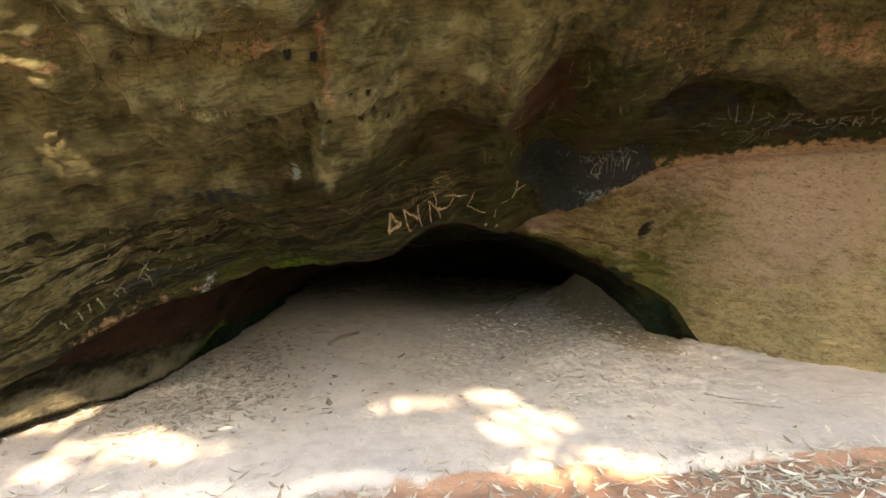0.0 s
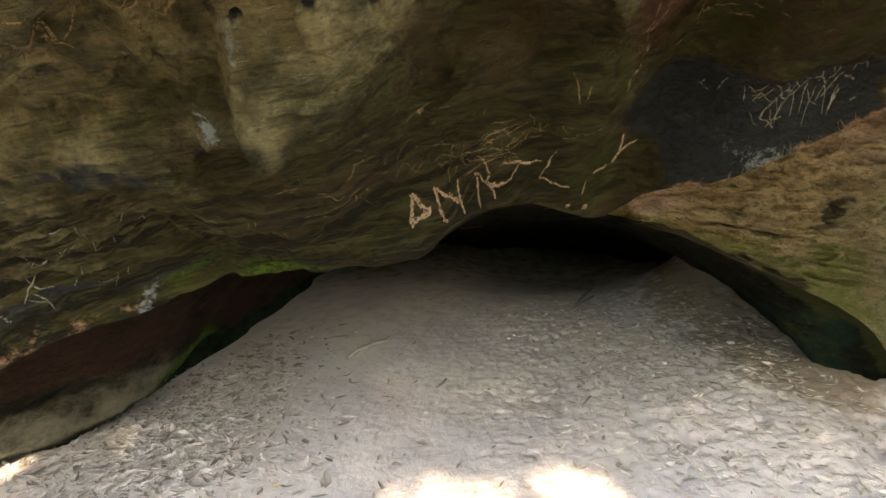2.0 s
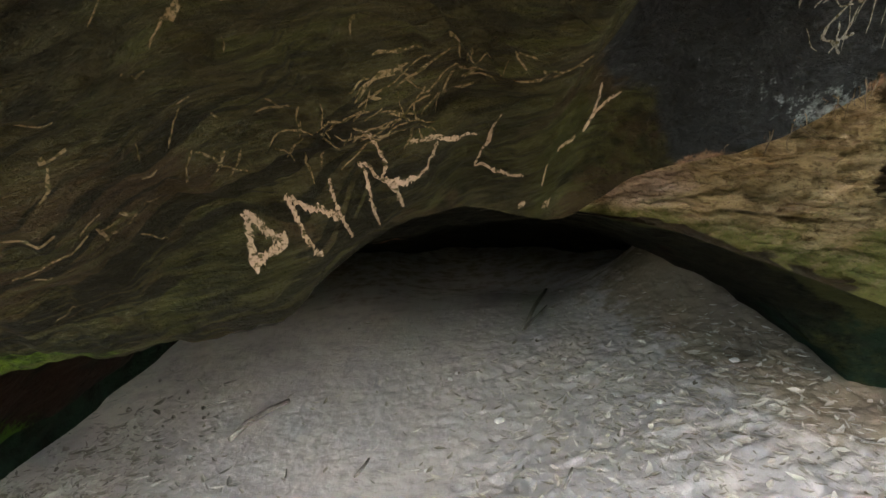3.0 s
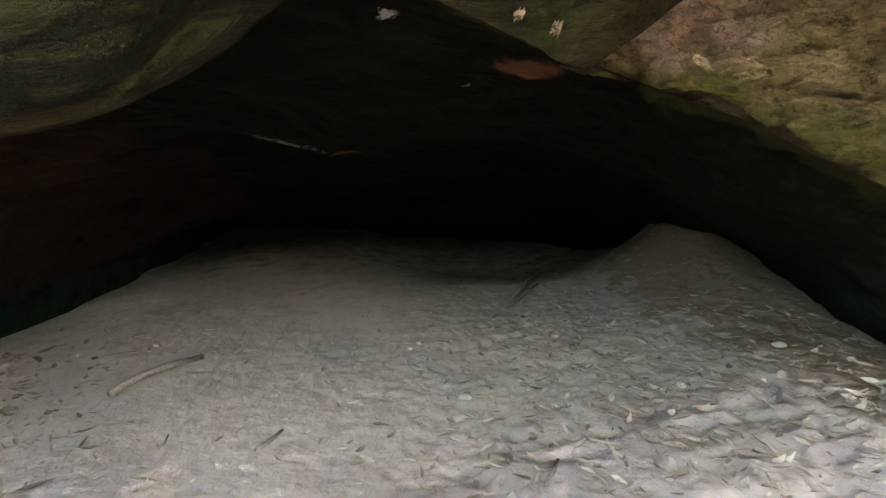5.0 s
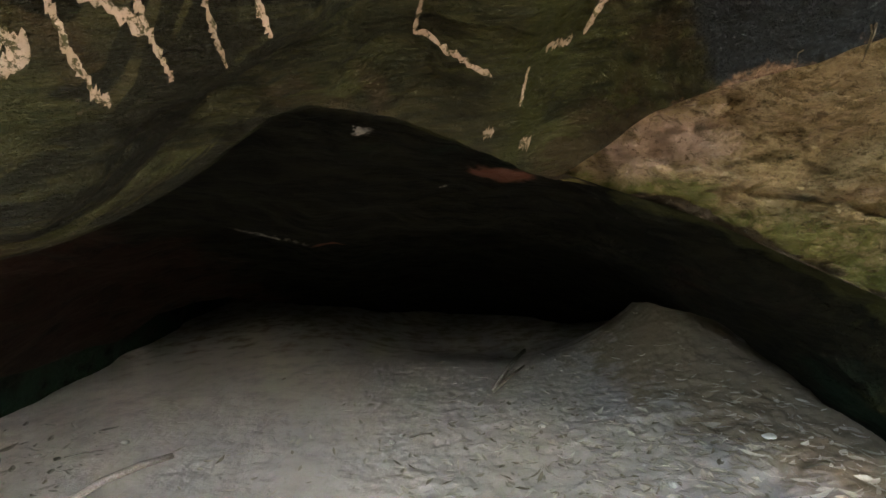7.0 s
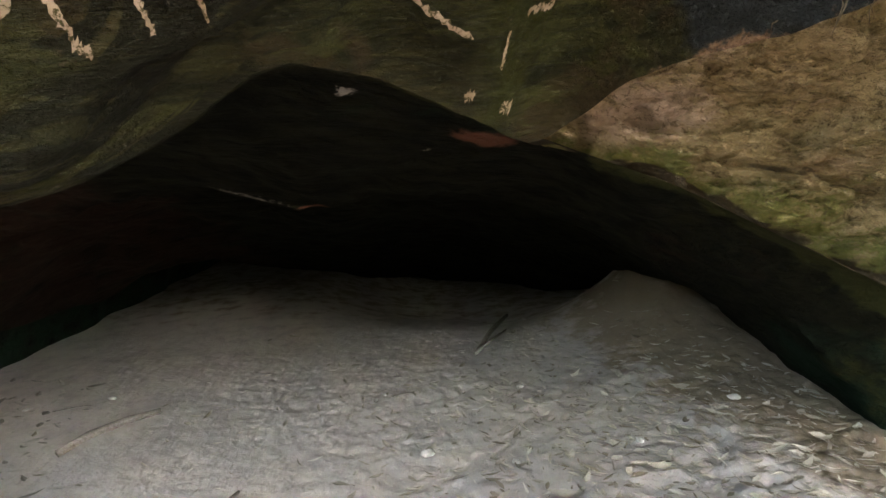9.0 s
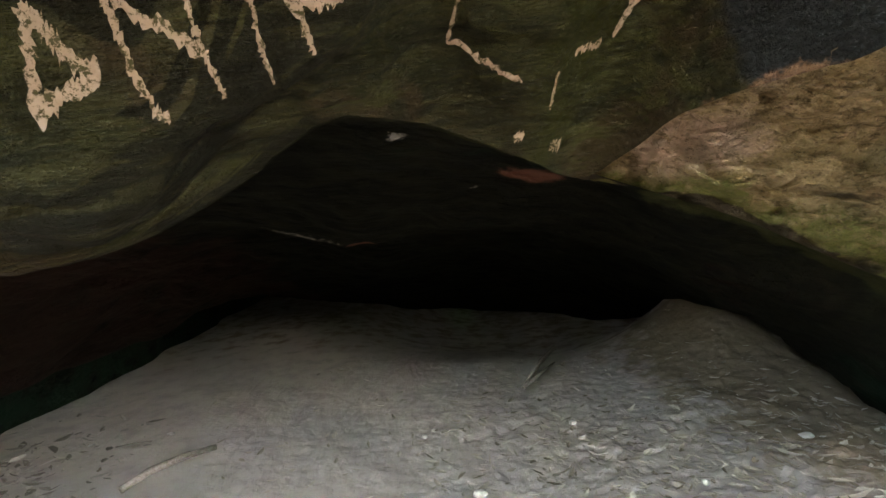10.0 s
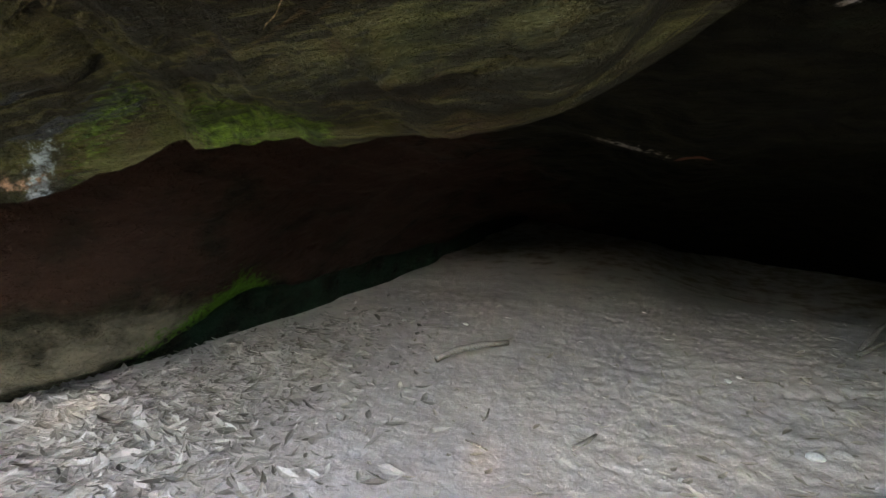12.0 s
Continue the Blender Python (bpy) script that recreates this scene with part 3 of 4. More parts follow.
paint(vault, "olive", smooth(0.75, 0.85, X) * (0.80 * smooth(0.16, 0.0, Y - Y0 - 0.05 * fbm(X * 6, Y * 6, 0 * X, 2, 161)) + 0.45 * blob(X, Y, 2.05, 5.35, 0.35, 0.30)) + 0.5 * smooth(0.12, 0.0, Y - Y0) * smooth(0.62, 0.5, X))
paint(vault, "pale", 0.62 * smooth(0.45, 0.0, X - SHELF) * smooth(-0.02, 0.04, X - SHELF) * smooth(6.2, 4.8, Y))
paint(vault, "teal", 0.7 * blob(X, Y, 2.1, 5.5, 0.35, 0.5) + 0.45 * blob(X, Y, 0.3, 5.0, 0.5, 0.12) + 0.55 * smooth(0.03, -0.03, X - SHELF))
paint(vault, "patch", 0.9 * blob(X, Y, 0.48, 5.14, 0.13, 0.09, -15) + blob(X, Y, -0.22, 5.99, 0.11, 0.03, 12))
paint(vault, "moss", 0.52 * np.exp(-(((X - SHELF - 0.02) / 0.05) ** 2)) * smooth(4.75, 5.1, Y) * smooth(6.0, 5.6, Y) + 0.4 * blob(X, Y, -2.45, 5.45, 0.12, 0.2))
paint(vault, "white", 0.9 * blob(X, Y, 0.07, 4.87, 0.035, 0.025) + 0.52 * blob(X, Y, -0.52, 5.92, 0.26, 0.07, 6) + 0.7 * blob(X, Y, -0.08, 6.02, 0.05, 0.016, 35) + 0.6 * blob(X, Y, 0.30, 5.35, 0.025, 0.02))
tagged(vault, "sandstone roof of the low cave, gloom painted into its near-black colour", "rock", kind="structure")

# ---- boulder under the overhang ----
bx = spread(0.56, 6.2, 520, 1.2, 1.0)
v = np.linspace(0, 1, 260)
X, Vv = np.meshgrid(bx, v)
BY, BZ = boulder_lip(X)
TY, TZ = lip_y(X) + 0.04, lip_z(X) + 0.10
Y = TY + (BY - TY) * Vv
Z = TZ + (BZ - TZ) * Vv**1.05
bed = Z * 1.0 + 0.12 * X + 0.05 * fbm(X * 3, Y * 3, Z * 3, 2, 91)
chip = (1 - smooth(2.0, 2.8, X)) * 0.85 + 0.15
saw = (bed * 9.0) % 1.0
R = chip * (0.050 * saw * (0.5 + 0.5 * grain(X * 5, bed * 6, 0 * X, 93)) + 0.050 * np.abs(fbm(X * 5, Y * 5, Z * 9, 3, 95)))
n = 2.0 * fbm(X * 4.2, bed * 8.0, Y * 4, 3, 115)
R = R + chip * 0.058 * (np.floor(n) + smooth(0.86, 1.0, n % 1.0))
n = 1.6 * fbm(X * 11, bed * 19, Y * 9, 2, 117)
R = R + chip * 0.026 * (np.floor(n) + smooth(0.8, 1.0, n % 1.0))
R = R + 0.05 * fbm(X * 1.3, Y * 1.3, Z * 1.3, 2, 97) + 0.004 * fbm(X * 22, Y * 22, Z * 30, 2, 99)
groove = Z - 1.485 + 0.17 * (X - 1.14) + 0.012 * grain(X * 9, 0 * X, 0 * X, 181)
crack = smooth(0.012, 0.0, groove) * smooth(-0.026, -0.004, groove) * smooth(1.12, 1.16, X) * smooth(1.95, 1.7, X)
runnels = sum(blob(X + 0.10 * np.sin(6 * Z + n), Z, cx, cz, 0.022, 0.09, 18) for n, (cx, cz) in enumerate([(1.42, 1.76), (1.56, 1.78), (1.30, 1.70), (1.70, 1.83)]))
hole = blob(X, Z, 1.93, 1.54, 0.05, 0.15, -34)
fade = smooth(0, 0.06, Vv) * smooth(0, 0.04, 1 - Vv)
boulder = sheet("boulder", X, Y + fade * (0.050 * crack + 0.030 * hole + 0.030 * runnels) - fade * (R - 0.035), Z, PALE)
paint(boulder, "pink", 0.65 * smooth(0.45, 0.1, Vv) * smooth(1.4, 2.4, X) + 0.45 * blob(X, Z, 2.9, 1.5, 1.0, 0.5) + 0.5 * smooth(0.12, 0.02, Vv)
      + 0.7 * blob(X, Z, 1.66, 1.19, 0.16, 0.05, -20) + 0.6 * blob(X, Z, 0.95, 1.58, 0.16, 0.10) + 0.25)
paint(boulder, "green", 0.55 * smooth(0.66, 0.95, Vv + 0.10 * fbm(X * 4, Z * 4, 0 * X, 3, 185)) * smooth(2.6, 2.0, X) + 0.42 * blob(X, Z, 2.3, 1.6, 0.5, 0.35) + 0.20 * blob(X, Z, 2.4, 0.8, 0.7, 0.4) + 0.15)
# Stain at the hole, darker runnels; shade painted into crack and lower rim.
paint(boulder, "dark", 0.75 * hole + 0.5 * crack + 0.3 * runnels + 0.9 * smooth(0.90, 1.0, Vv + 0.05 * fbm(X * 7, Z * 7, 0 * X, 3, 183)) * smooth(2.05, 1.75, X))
tagged(boulder, "chipped pale ochre sandstone boulder with green moss under the overhang", "boulder", kind="structure")

# ---- the mass of rock above and behind ----
mx, my = np.meshgrid(np.linspace(-6.6, 6.6, 90), np.linspace(0.45, 11.6, 80))
edge = np.minimum(np.minimum(mx + 6.6, 6.6 - mx), 11.6 - my)
front = roof_z(mx[:1], 0.55 + 0 * mx[:1]) + 0.02
top = 5.4 + 0.8 * fbm(mx * 0.5, my * 0.5, 0 * mx, 3, 21)
mz = front + (top - front) * smooth(0, 1.2, my - 0.45)
mz = np.where(edge < 1e-6, -1.0, mz)
mass = sheet("rock_top", mx, my, mz, ROCK)
tagged(mass, "weathered upper side of the sandstone outcrop", "rock", kind="structure")


# ---- unseen wooded bank, added to cut low light into the cave ----
ang, rad = np.meshgrid(np.linspace(radians(172), radians(368), 240), np.linspace(8.5, 20, 60))
kx, ky = rad * np.cos(ang), 1.5 + rad * np.sin(ang)
kz = -0.4 + 3.8 * smooth(8.5, 17, rad) + 0.9 * fbm(kx * 0.35, ky * 0.35, 0 * kx, 3, 151) * smooth(8.5, 11, rad) + 0.25 * fbm(kx * 1.6, ky * 1.6, 0 * kx, 3, 153)
bank = sheet("bank", kx, ky, kz, UNDERGROWTH)
tagged(bank, "unseen bank of undergrowth, added to keep low light out of the cave", "bank", kind="structure")

# ---- small builders ----
def joined(name, verts, faces, material, smooth_faces=False):
    me = bpy.data.meshes.new(name)
    me.from_pydata(verts, [], faces)
    me.materials.append(material)
    if smooth_faces:
        me.polygons.foreach_set("use_smooth", [True] * len(me.polygons))
    return me


def leaf_shape(length, width, curl, rng):
    """A dead leaf or flake: a flat pointed blade, torn at the rim, a little folded along its rib and bent."""
    verts, faces = [], []
    n = 4
    for i in range(n):
        t = i / (n - 1)
        wide = width * 0.5 * (0.12, 1.0, 0.8, 0.1)[i]
        lift = curl * length * (t - 0.4) ** 2
        xx = length * (t - 0.5)
        bend = 0.12 * length * (t - 0.5) ** 2
        verts += [(xx, bend - wide * rng.uniform(0.6, 1.2), lift + wide * 0.15), (xx, bend, lift), (xx, bend + wide * rng.uniform(0.6, 1.2), lift + wide * 0.25)]
    for i in range(n - 1):
        a = 3 * i
        faces += [(a, a + 1, a + 4, a + 3), (a + 1, a + 2, a + 5, a + 4)]
    return verts, faces


def scatter(name, spots, sizes, material, rng, curl=0.25, thin=(0.25, 0.5), label="", category=""):
    """Many small dead leaves on the ground, in one mesh."""
    verts, faces = [], []
    heights = ground_z(*np.array(spots).T)
    for (x, y), z, length in zip(spots, heights.tolist(), sizes):
        lv, lf = leaf_shape(length, length * rng.uniform(*thin), rng.uniform(0, curl), rng)
        m = Matrix.Translation((x, y, z + 0.08 * length * rng.random() + 0.006)) @ Euler((rng.gauss(0, 0.22), rng.gauss(0, 0.16), rng.uniform(0, 6.28))).to_matrix().to_4x4()
        k = len(verts)
        verts += [tuple(m @ Vector(p)) for p in lv]
        faces += [tuple(k + i for i in q) for q in lf]
    ob = new(name, joined(name, verts, faces, material))
    return tagged(ob, label, category, kind="stuff")


def tube(points, radii, sides=7):
    """A tapered limb through the points."""
    verts, faces = [], []
    pts = [Vector(p) for p in points]
    for i, (p, r) in enumerate(zip(pts, radii)):
        t = (pts[min(i + 1, len(pts) - 1)] - pts[max(i - 1, 0)]).normalized()
        q = t.to_track_quat("Z", "Y")
        for s in range(sides):
            a = 2 * math.pi * s / sides
            rr = r * (1 + 0.12 * math.sin(3 * a + i))
            verts.append(tuple(p + q @ Vector((rr * math.cos(a), rr * math.sin(a), 0))))
        if i:
            k = (i - 1) * sides
            faces += [(k + s, k + (s + 1) % sides, k + sides + (s + 1) % sides, k + sides + s) for s in range(sides)]
    faces += [tuple(reversed(range(sides))), tuple(range(len(verts) - sides, len(verts)))]
    return verts, faces


def merged(pieces):
    verts, faces = [], []
    for pv, pf in pieces:
        k = len(verts)
        verts += pv
        faces += [tuple(k + i for i in q) for q in pf]
    return verts, faces


def part(name, shape, material, parent, label=""):
    ob = new(name, joined(name, *shape, material, True))
    ob.parent = parent
    return tagged(ob, label)


def gz(x, y):
    return float(ground_z(np.array([float(x)]), np.array([float(y)]))[0])


# ---- carved writing on the overhang ----
def stroke(points, width, rng, steps=11):
    """A scraped groove along a few places on the underside, ragged in width, a little proud of the moss round it."""
    pts = np.array(points, float)
    t = np.linspace(0, len(pts) - 1, steps * (len(pts) - 1) + 1)
    x, y = np.interp(t, range(len(pts)), pts[:, 0]), np.interp(t, range(len(pts)), pts[:, 1])
    dx, dy = np.gradient(x), np.gradient(y)
    size = np.hypot(dx, dy) + 1e-9
    nx, ny = -dy / size, dx / size
    end = np.ones(len(x))
    end[[0, -1]] = 0.4
    a, b = (width * end * np.array([rng.choice((0.25, 0.5, 0.6, 0.85)) * rng.uniform(0.7, 1.2) for _ in x]) for _ in "ab")
    xs = np.stack([x + nx * a, x, x - nx * b], 1)
    ys = np.stack([y + ny * a, y, y - ny * b], 1)
    zs = roof_z(xs, ys) - np.array([0.002, 0.005, 0.002])
    verts = [tuple(p) for p in np.stack([xs, ys, zs], -1).reshape(-1, 3).tolist()]
    faces = []
    for i in range(len(x) - 1):
        k = 3 * i
        faces += [(k, k + 1, k + 4, k + 3), (k + 1, k + 2, k + 5, k + 4)]
    return verts, faces


def inscription(label, letters, width, material, rng):
    root = new("carved_inscription")
    tagged(root, label, "inscription")
    for name, lines in letters:
        part("letter", merged([stroke(p, width * (2.2 if name == "A" and n == 0 else 1.0), rng) for n, p in enumerate(lines)]), material, root)
    return root


rng = random.Random(5)
inscription("large pale letters A N N J L scraped into mossy rock", [
    ("A", [[(-0.421, 4.233), (-0.432, 4.253), (-0.441, 4.283)], [(-0.422, 4.236), (-0.403, 4.251), (-0.384, 4.262), (-0.337, 4.285)], [(-0.441, 4.283), (-0.388, 4.279), (-0.340, 4.284)], [(-0.434, 4.277), (-0.382, 4.279), (-0.356, 4.282)]]),
    ("N", [[(-0.319, 4.243), (-0.302, 4.271), (-0.285, 4.303), (-0.278, 4.334), (-0.257, 4.348)], [(-0.311, 4.248), (-0.258, 4.278), (-0.184, 4.325)], [(-0.198, 4.259), (-0.196, 4.301), (-0.182, 4.331), (-0.167, 4.366)]]),
    ("N", [[(-0.111, 4.245), (-0.098, 4.295), (-0.096, 4.338), (-0.088, 4.382)], [(-0.109, 4.248), (-0.067, 4.288), (-0.022, 4.332), (-0.009, 4.375)], [(-0.075, 4.103), (-0.048, 4.227), (-0.041, 4.264), (-0.058, 4.295)]]),
    ("J", [[(-0.058, 4.295), (-0.006, 4.331), (0.045, 4.344), (0.084, 4.339), (0.106, 4.314)], [(0.031, 4.260), (0.105, 4.306), (0.223, 4.417)]]),
    ("L", [[(0.294, 4.357), (0.259, 4.448), (0.220, 4.583)], [(0.220, 4.583), (0.310, 4.626), (0.397, 4.693)]]),
    ("I", [[(0.489, 4.719), (0.479, 4.779)]]),
], 0.0085, SCRAPED, rng)
inscription("forked scratch marks scraped beside the large letters", [
    ("Y", [[(0.673, 4.643), (0.674, 4.741), (0.640, 4.783)], [(0.759, 4.705), (0.685, 4.749), (0.640, 4.783)]]),
    ("dash", [[(0.608, 4.772), (0.570, 4.753), (0.533, 4.731)]]),
    ("dot", [[(0.386, 4.787), (0.415, 4.794)]]),
    ("dot", [[(0.489, 4.844), (0.520, 4.868)]]),
], 0.010, SCRAPED, rng)


def lettered(word_strokes, origin, along, up):
    o, a, b = Vector(origin), Vector(along), Vector(up)
    out = []
    for n, (name, lines) in enumerate(word_strokes):
        out.append((name, [[tuple(o + a * (n + 0.75 * px) + b * py) for px, py in line] for line in lines]))
    return out


GLYPH = {
    "A": [[(0, 0), (0.5, 1), (1, 0)], [(0.2, 0.4), (0.8, 0.4)]], "L": [[(0, 1), (0, 0), (0.8, 0)]],
    "B": [[(0, 0), (0, 1), (0.7, 0.8), (0, 0.5), (0.8, 0.25), (0, 0)]], "E": [[(0.8, 1), (0, 1), (0, 0), (0.8, 0)], [(0, 0.5), (0.7, 0.5)]],
    "R": [[(0, 0), (0, 1), (0.8, 0.8), (0, 0.5), (0.8, 0)]], "T": [[(0, 1), (1, 1)], [(0.5, 1), (0.5, 0)]],
    "O": [[(0.5, 0), (0, 0.5), (0.5, 1), (1, 0.5), (0.5, 0)]],
    "M": [[(0, 0), (0.1, 1), (0.5, 0.3), (0.9, 1), (1, 0)]], "N": [[(0, 0), (0, 1), (0.8, 0), (0.8, 1)]], "H": [[(0, 0), (0, 1)], [(0, 0.5), (0.8, 0.5)], [(0.8, 0), (0.8, 1)]],
}
inscription("pale name scratched in capitals above the boulder", lettered([(c, GLYPH[c]) for c in "ALBERTO"], (2.80, 4.08), (0.080, -0.026), (-0.05, -0.11)), 0.010, CHALK, rng)
BARS = [("bar", [[(0.1, 0), (0.0, 1)]]), ("bar", [[(0.4, 0.1), (0.5, 0.9)]]), ("bar", [[(0, 0.2), (0.3, 0.9)]])]
inscription("row of worn salmon-coloured scrapes on the upper rock", lettered(BARS * 3, (-1.16, 2.43), (0.062, 0.008), (-0.02, -0.09)), 0.020, FAINT, rng)
SMALL = {"n": [[(0, 0), (0, 0.6)], [(0, 0.45), (0.35, 0.6), (0.7, 0.45), (0.7, 0)]], "a": [[(0.7, 0.6), (0.1, 0.5), (0, 0.1), (0.7, 0.2)], [(0.7, 0.6), (0.75, 0)]]}
inscription("short name scratched in thin pale letters on brown rock", lettered([("A", GLYPH["A"]), ("n", SMALL["n"]), ("n", SMALL["n"]), ("a", SMALL["a"])], (-1.27, 2.62), (0.068, 0.010), (-0.015, -0.10)), 0.009, FAINT, rng)
inscription("row of worn grey scrapes low on the mossy lip", lettered(BARS * 2, (-2.74, 3.66), (0.060, 0.045), (0.0, -0.08)), 0.008, CHALK, rng)

ZONES = [  # centre, half size, how many, length, material
    ((0.05, 4.12), (0.35, 0.14), 70, 0.10, FAINT), ((1.40, 4.42), (0.35, 0.12), 55, 0.07, CHALK), ((1.75, 3.20), (0.9, 0.30), 110, 0.16, FAINT),
    ((-1.5, 2.25), (0.9, 0.25), 80, 0.18, FAINT), ((0.25, 3.1), (0.6, 0.25), 50, 0.08, FAINT), ((2.9, 3.3), (0.6, 0.4), 60, 0.2, FAINT),
    ((-1.1, 2.85), (0.6, 0.22), 40, 0.13, FAINT), ((2.6, 4.05), (0.7, 0.13), 60, 0.09, CHALK), ((-0.6, 3.9), (0.5, 0.25), 45, 0.07, FAINT), ((0.85, 3.8), (0.35, 0.25), 40, 0.08, FAINT),
    ((-2.2, 3.7), (0.5, 0.4), 40, 0.09, CHALK)]
marks = {}
for (cx, cy), (hx, hy), count, length, mat in ZONES:
    for _ in range(count):
        x, y, a = cx + hx * rng.gauss(0, 0.55), cy + hy * rng.gauss(0, 0.55), rng.choice((0.2, 1.2, 1.9, 2.6)) + rng.gauss(0, 0.3)
        l = length * rng.uniform(0.3, 1.1) * 0.6
        dx, dy = l * math.cos(a), l * math.sin(a)
        if y + abs(dy) > float(lip_y(x)) - 0.03:
            continue
        bend = rng.uniform(-0.25, 0.25)
        marks.setdefault(mat, []).append(stroke([(x - dx, y - dy), (x - bend * dy, y + bend * dx), (x + dx, y + dy)], rng.uniform(0.002, 0.007), rng, 4))
for mat, pieces in marks.items():
    ob = new("scratch_marks", joined("scratch_marks", *merged(pieces), mat, True))
    tagged(ob, "tangle of unreadable old scratches in the rock", "scratches", kind="stuff")

# ---- roots hanging from the crack ----
tuft = new("root_tuft")
tagged(tuft, "tuft of fine dry roots hanging from the rock crack", "roots")
for _ in range(34):
    x = rng.choice((rng.gauss(1.45, 0.16), rng.uniform(0.95, 2.1)))
    y = float(lip_y(x)) - rng.uniform(-0.01, 0.03)
    z = float(lip_z(x)) + rng.uniform(0.01, 0.05)
    l = rng.uniform(0.02, 0.10)
    p = [(x, y, z + 0.02)]
    for i in range(3):
        p.append((p[-1][0] + rng.gauss(0, 0.012), p[-1][1] + rng.gauss(0, 0.008), p[-1][2] - l / 3))
    part("root", tube(p, [0.0028, 0.0022, 0.0016, 0.0008], 4), ROOT, tuft)

# ---- sticks, leaves, stones on the sand ----
def branch(name, pts, radii, label, category, material=WOOD, twigs=()):
    root = new(name)
    tagged(root, label, category)
    places = [(x, y, gz(x, y) + h) for x, y, h in pts]
    part("stem", tube(places, radii, 8), material, root)
    for twig in twigs:
        part("twig", tube([(x, y, gz(x, y) + h) for x, y, h in twig], [0.014, 0.011, 0.005][:len(twig)], 6), material, root)
    return root


branch("fallen_branch", [(0.70, 6.95, 0.015), (0.84, 7.3, 0.03), (1.02, 7.68, 0.07)], [0.016, 0.019, 0.013], "grey dead branch lying on the sand", "branch",
       twigs=[[(0.67, 6.88, 0.012), (0.80, 7.0, 0.045), (0.94, 7.25, 0.03)]])
branch("fallen_stick", [(-1.345, 5.83, 0.020), (-1.29, 5.97, 0.030), (-1.19, 6.11, 0.034), (-1.08, 6.22, 0.026)], [0.018, 0.021, 0.019, 0.014], "pale bleached stick half sunk in sand", "stick")
for x0, y0, a, l, r in [(-0.46, 5.45, 1.2, 0.16, 0.010), (-0.895, 5.47, 1.7, 0.10, 0.005), (-0.83, 5.22, -0.2, 0.11, 0.005), (0.595, 5.11, 1.1, 0.17, 0.009), (-1.62, 6.35, 0.1, 0.20, 0.005), (-2.0, 5.2, 0.4, 0.2, 0.007),
                        (2.2, 3.9, -0.5, 0.30, 0.006), (2.35, 3.75, -0.45, 0.32, 0.006), (-0.2, 4.9, 2.0, 0.10, 0.004), (1.95, 4.9, -0.4, 0.22, 0.006), (0.2, 6.3, 0.1, 0.12, 0.005)]:
    dx, dy = 0.5 * l * math.cos(a), 0.5 * l * math.sin(a)
    branch("twig", [(x0 - dx, y0 - dy, r * 0.6), (x0 + 0.1 * dy, y0, r * 0.9), (x0 + dx, y0 + dy, r * 0.6)], [r * 0.8, r, r * 0.6], "short dry twig lying on the sand", "twig")

for x, y, l, a, mat in [(0.15, 5.12, 0.15, 0.25, WHITE_LEAF), (1.30, 5.93, 0.13, 0.1, WHITE_LEAF), (1.57, 5.25, 0.17, 0.05, WHITE_LEAF), (1.66, 5.12, 0.18, -0.35, DRY_LEAF), (0.32, 5.28, 0.11, 0.3, DRY_LEAF),
                        (0.91, 5.98, 0.07, 0.6, WHITE_LEAF), (1.56, 5.57, 0.11, -0.7, WHITE_LEAF), (0.75, 6.4, 0.09, 0.3, DRY_LEAF), (0.35, 5.75, 0.10, 1.0, DRY_LEAF), (0.80, 5.20, 0.10, -0.5, WHITE_LEAF),
                        (-0.16, 5.38, 0.06, 0.1, WHITE_LEAF), (-0.17, 5.74, 0.07, 0.4, WHITE_LEAF), (0.38, 5.20, 0.12, 0.8, DRY_LEAF), (-0.70, 7.6, 0.15, 0.1, DRY_LEAF), (1.8, 5.0, 0.14, 0.6, WHITE_LEAF),
                        (1.1, 4.75, 0.14, -0.2, WHITE_LEAF), (0.95, 5.02, 0.12, 1.1, WHITE_LEAF), (1.55, 4.7, 0.12, 0.3, WHITE_LEAF), (0.30, 3.78, 0.07, 0.4, YELLOW_LEAF), (-1.22, 4.19, 0.05, 0.8, YELLOW_LEAF),
                        (0.93, 3.85, 0.07, 1.2, YELLOW_LEAF), (-0.18, 2.84, 0.09, 0.2, GREEN_LEAF), (2.38, 3.38, 0.08, 0.7, GREEN_LEAF), (-0.05, 3.2, 0.10, 1.4, DRY_LEAF)]:
    kind = {WHITE_LEAF: "bleached pale", DRY_LEAF: "curled brown", YELLOW_LEAF: "bright yellow", GREEN_LEAF: "fresh green"}[mat]
    shape = leaf_shape(l, l * 0.27, 0.4, rng)
    ob = new("fallen_leaf", joined("fallen_leaf", *shape, mat, True))
    ob.matrix_world = pose(x, y, gz(x, y) + 0.010, rng.uniform(-14, 14), rng.uniform(-8, 8), math.degrees(a))
    tagged(ob, kind + " fallen leaf lying on grey sand", "leaf", "fallen leaves")


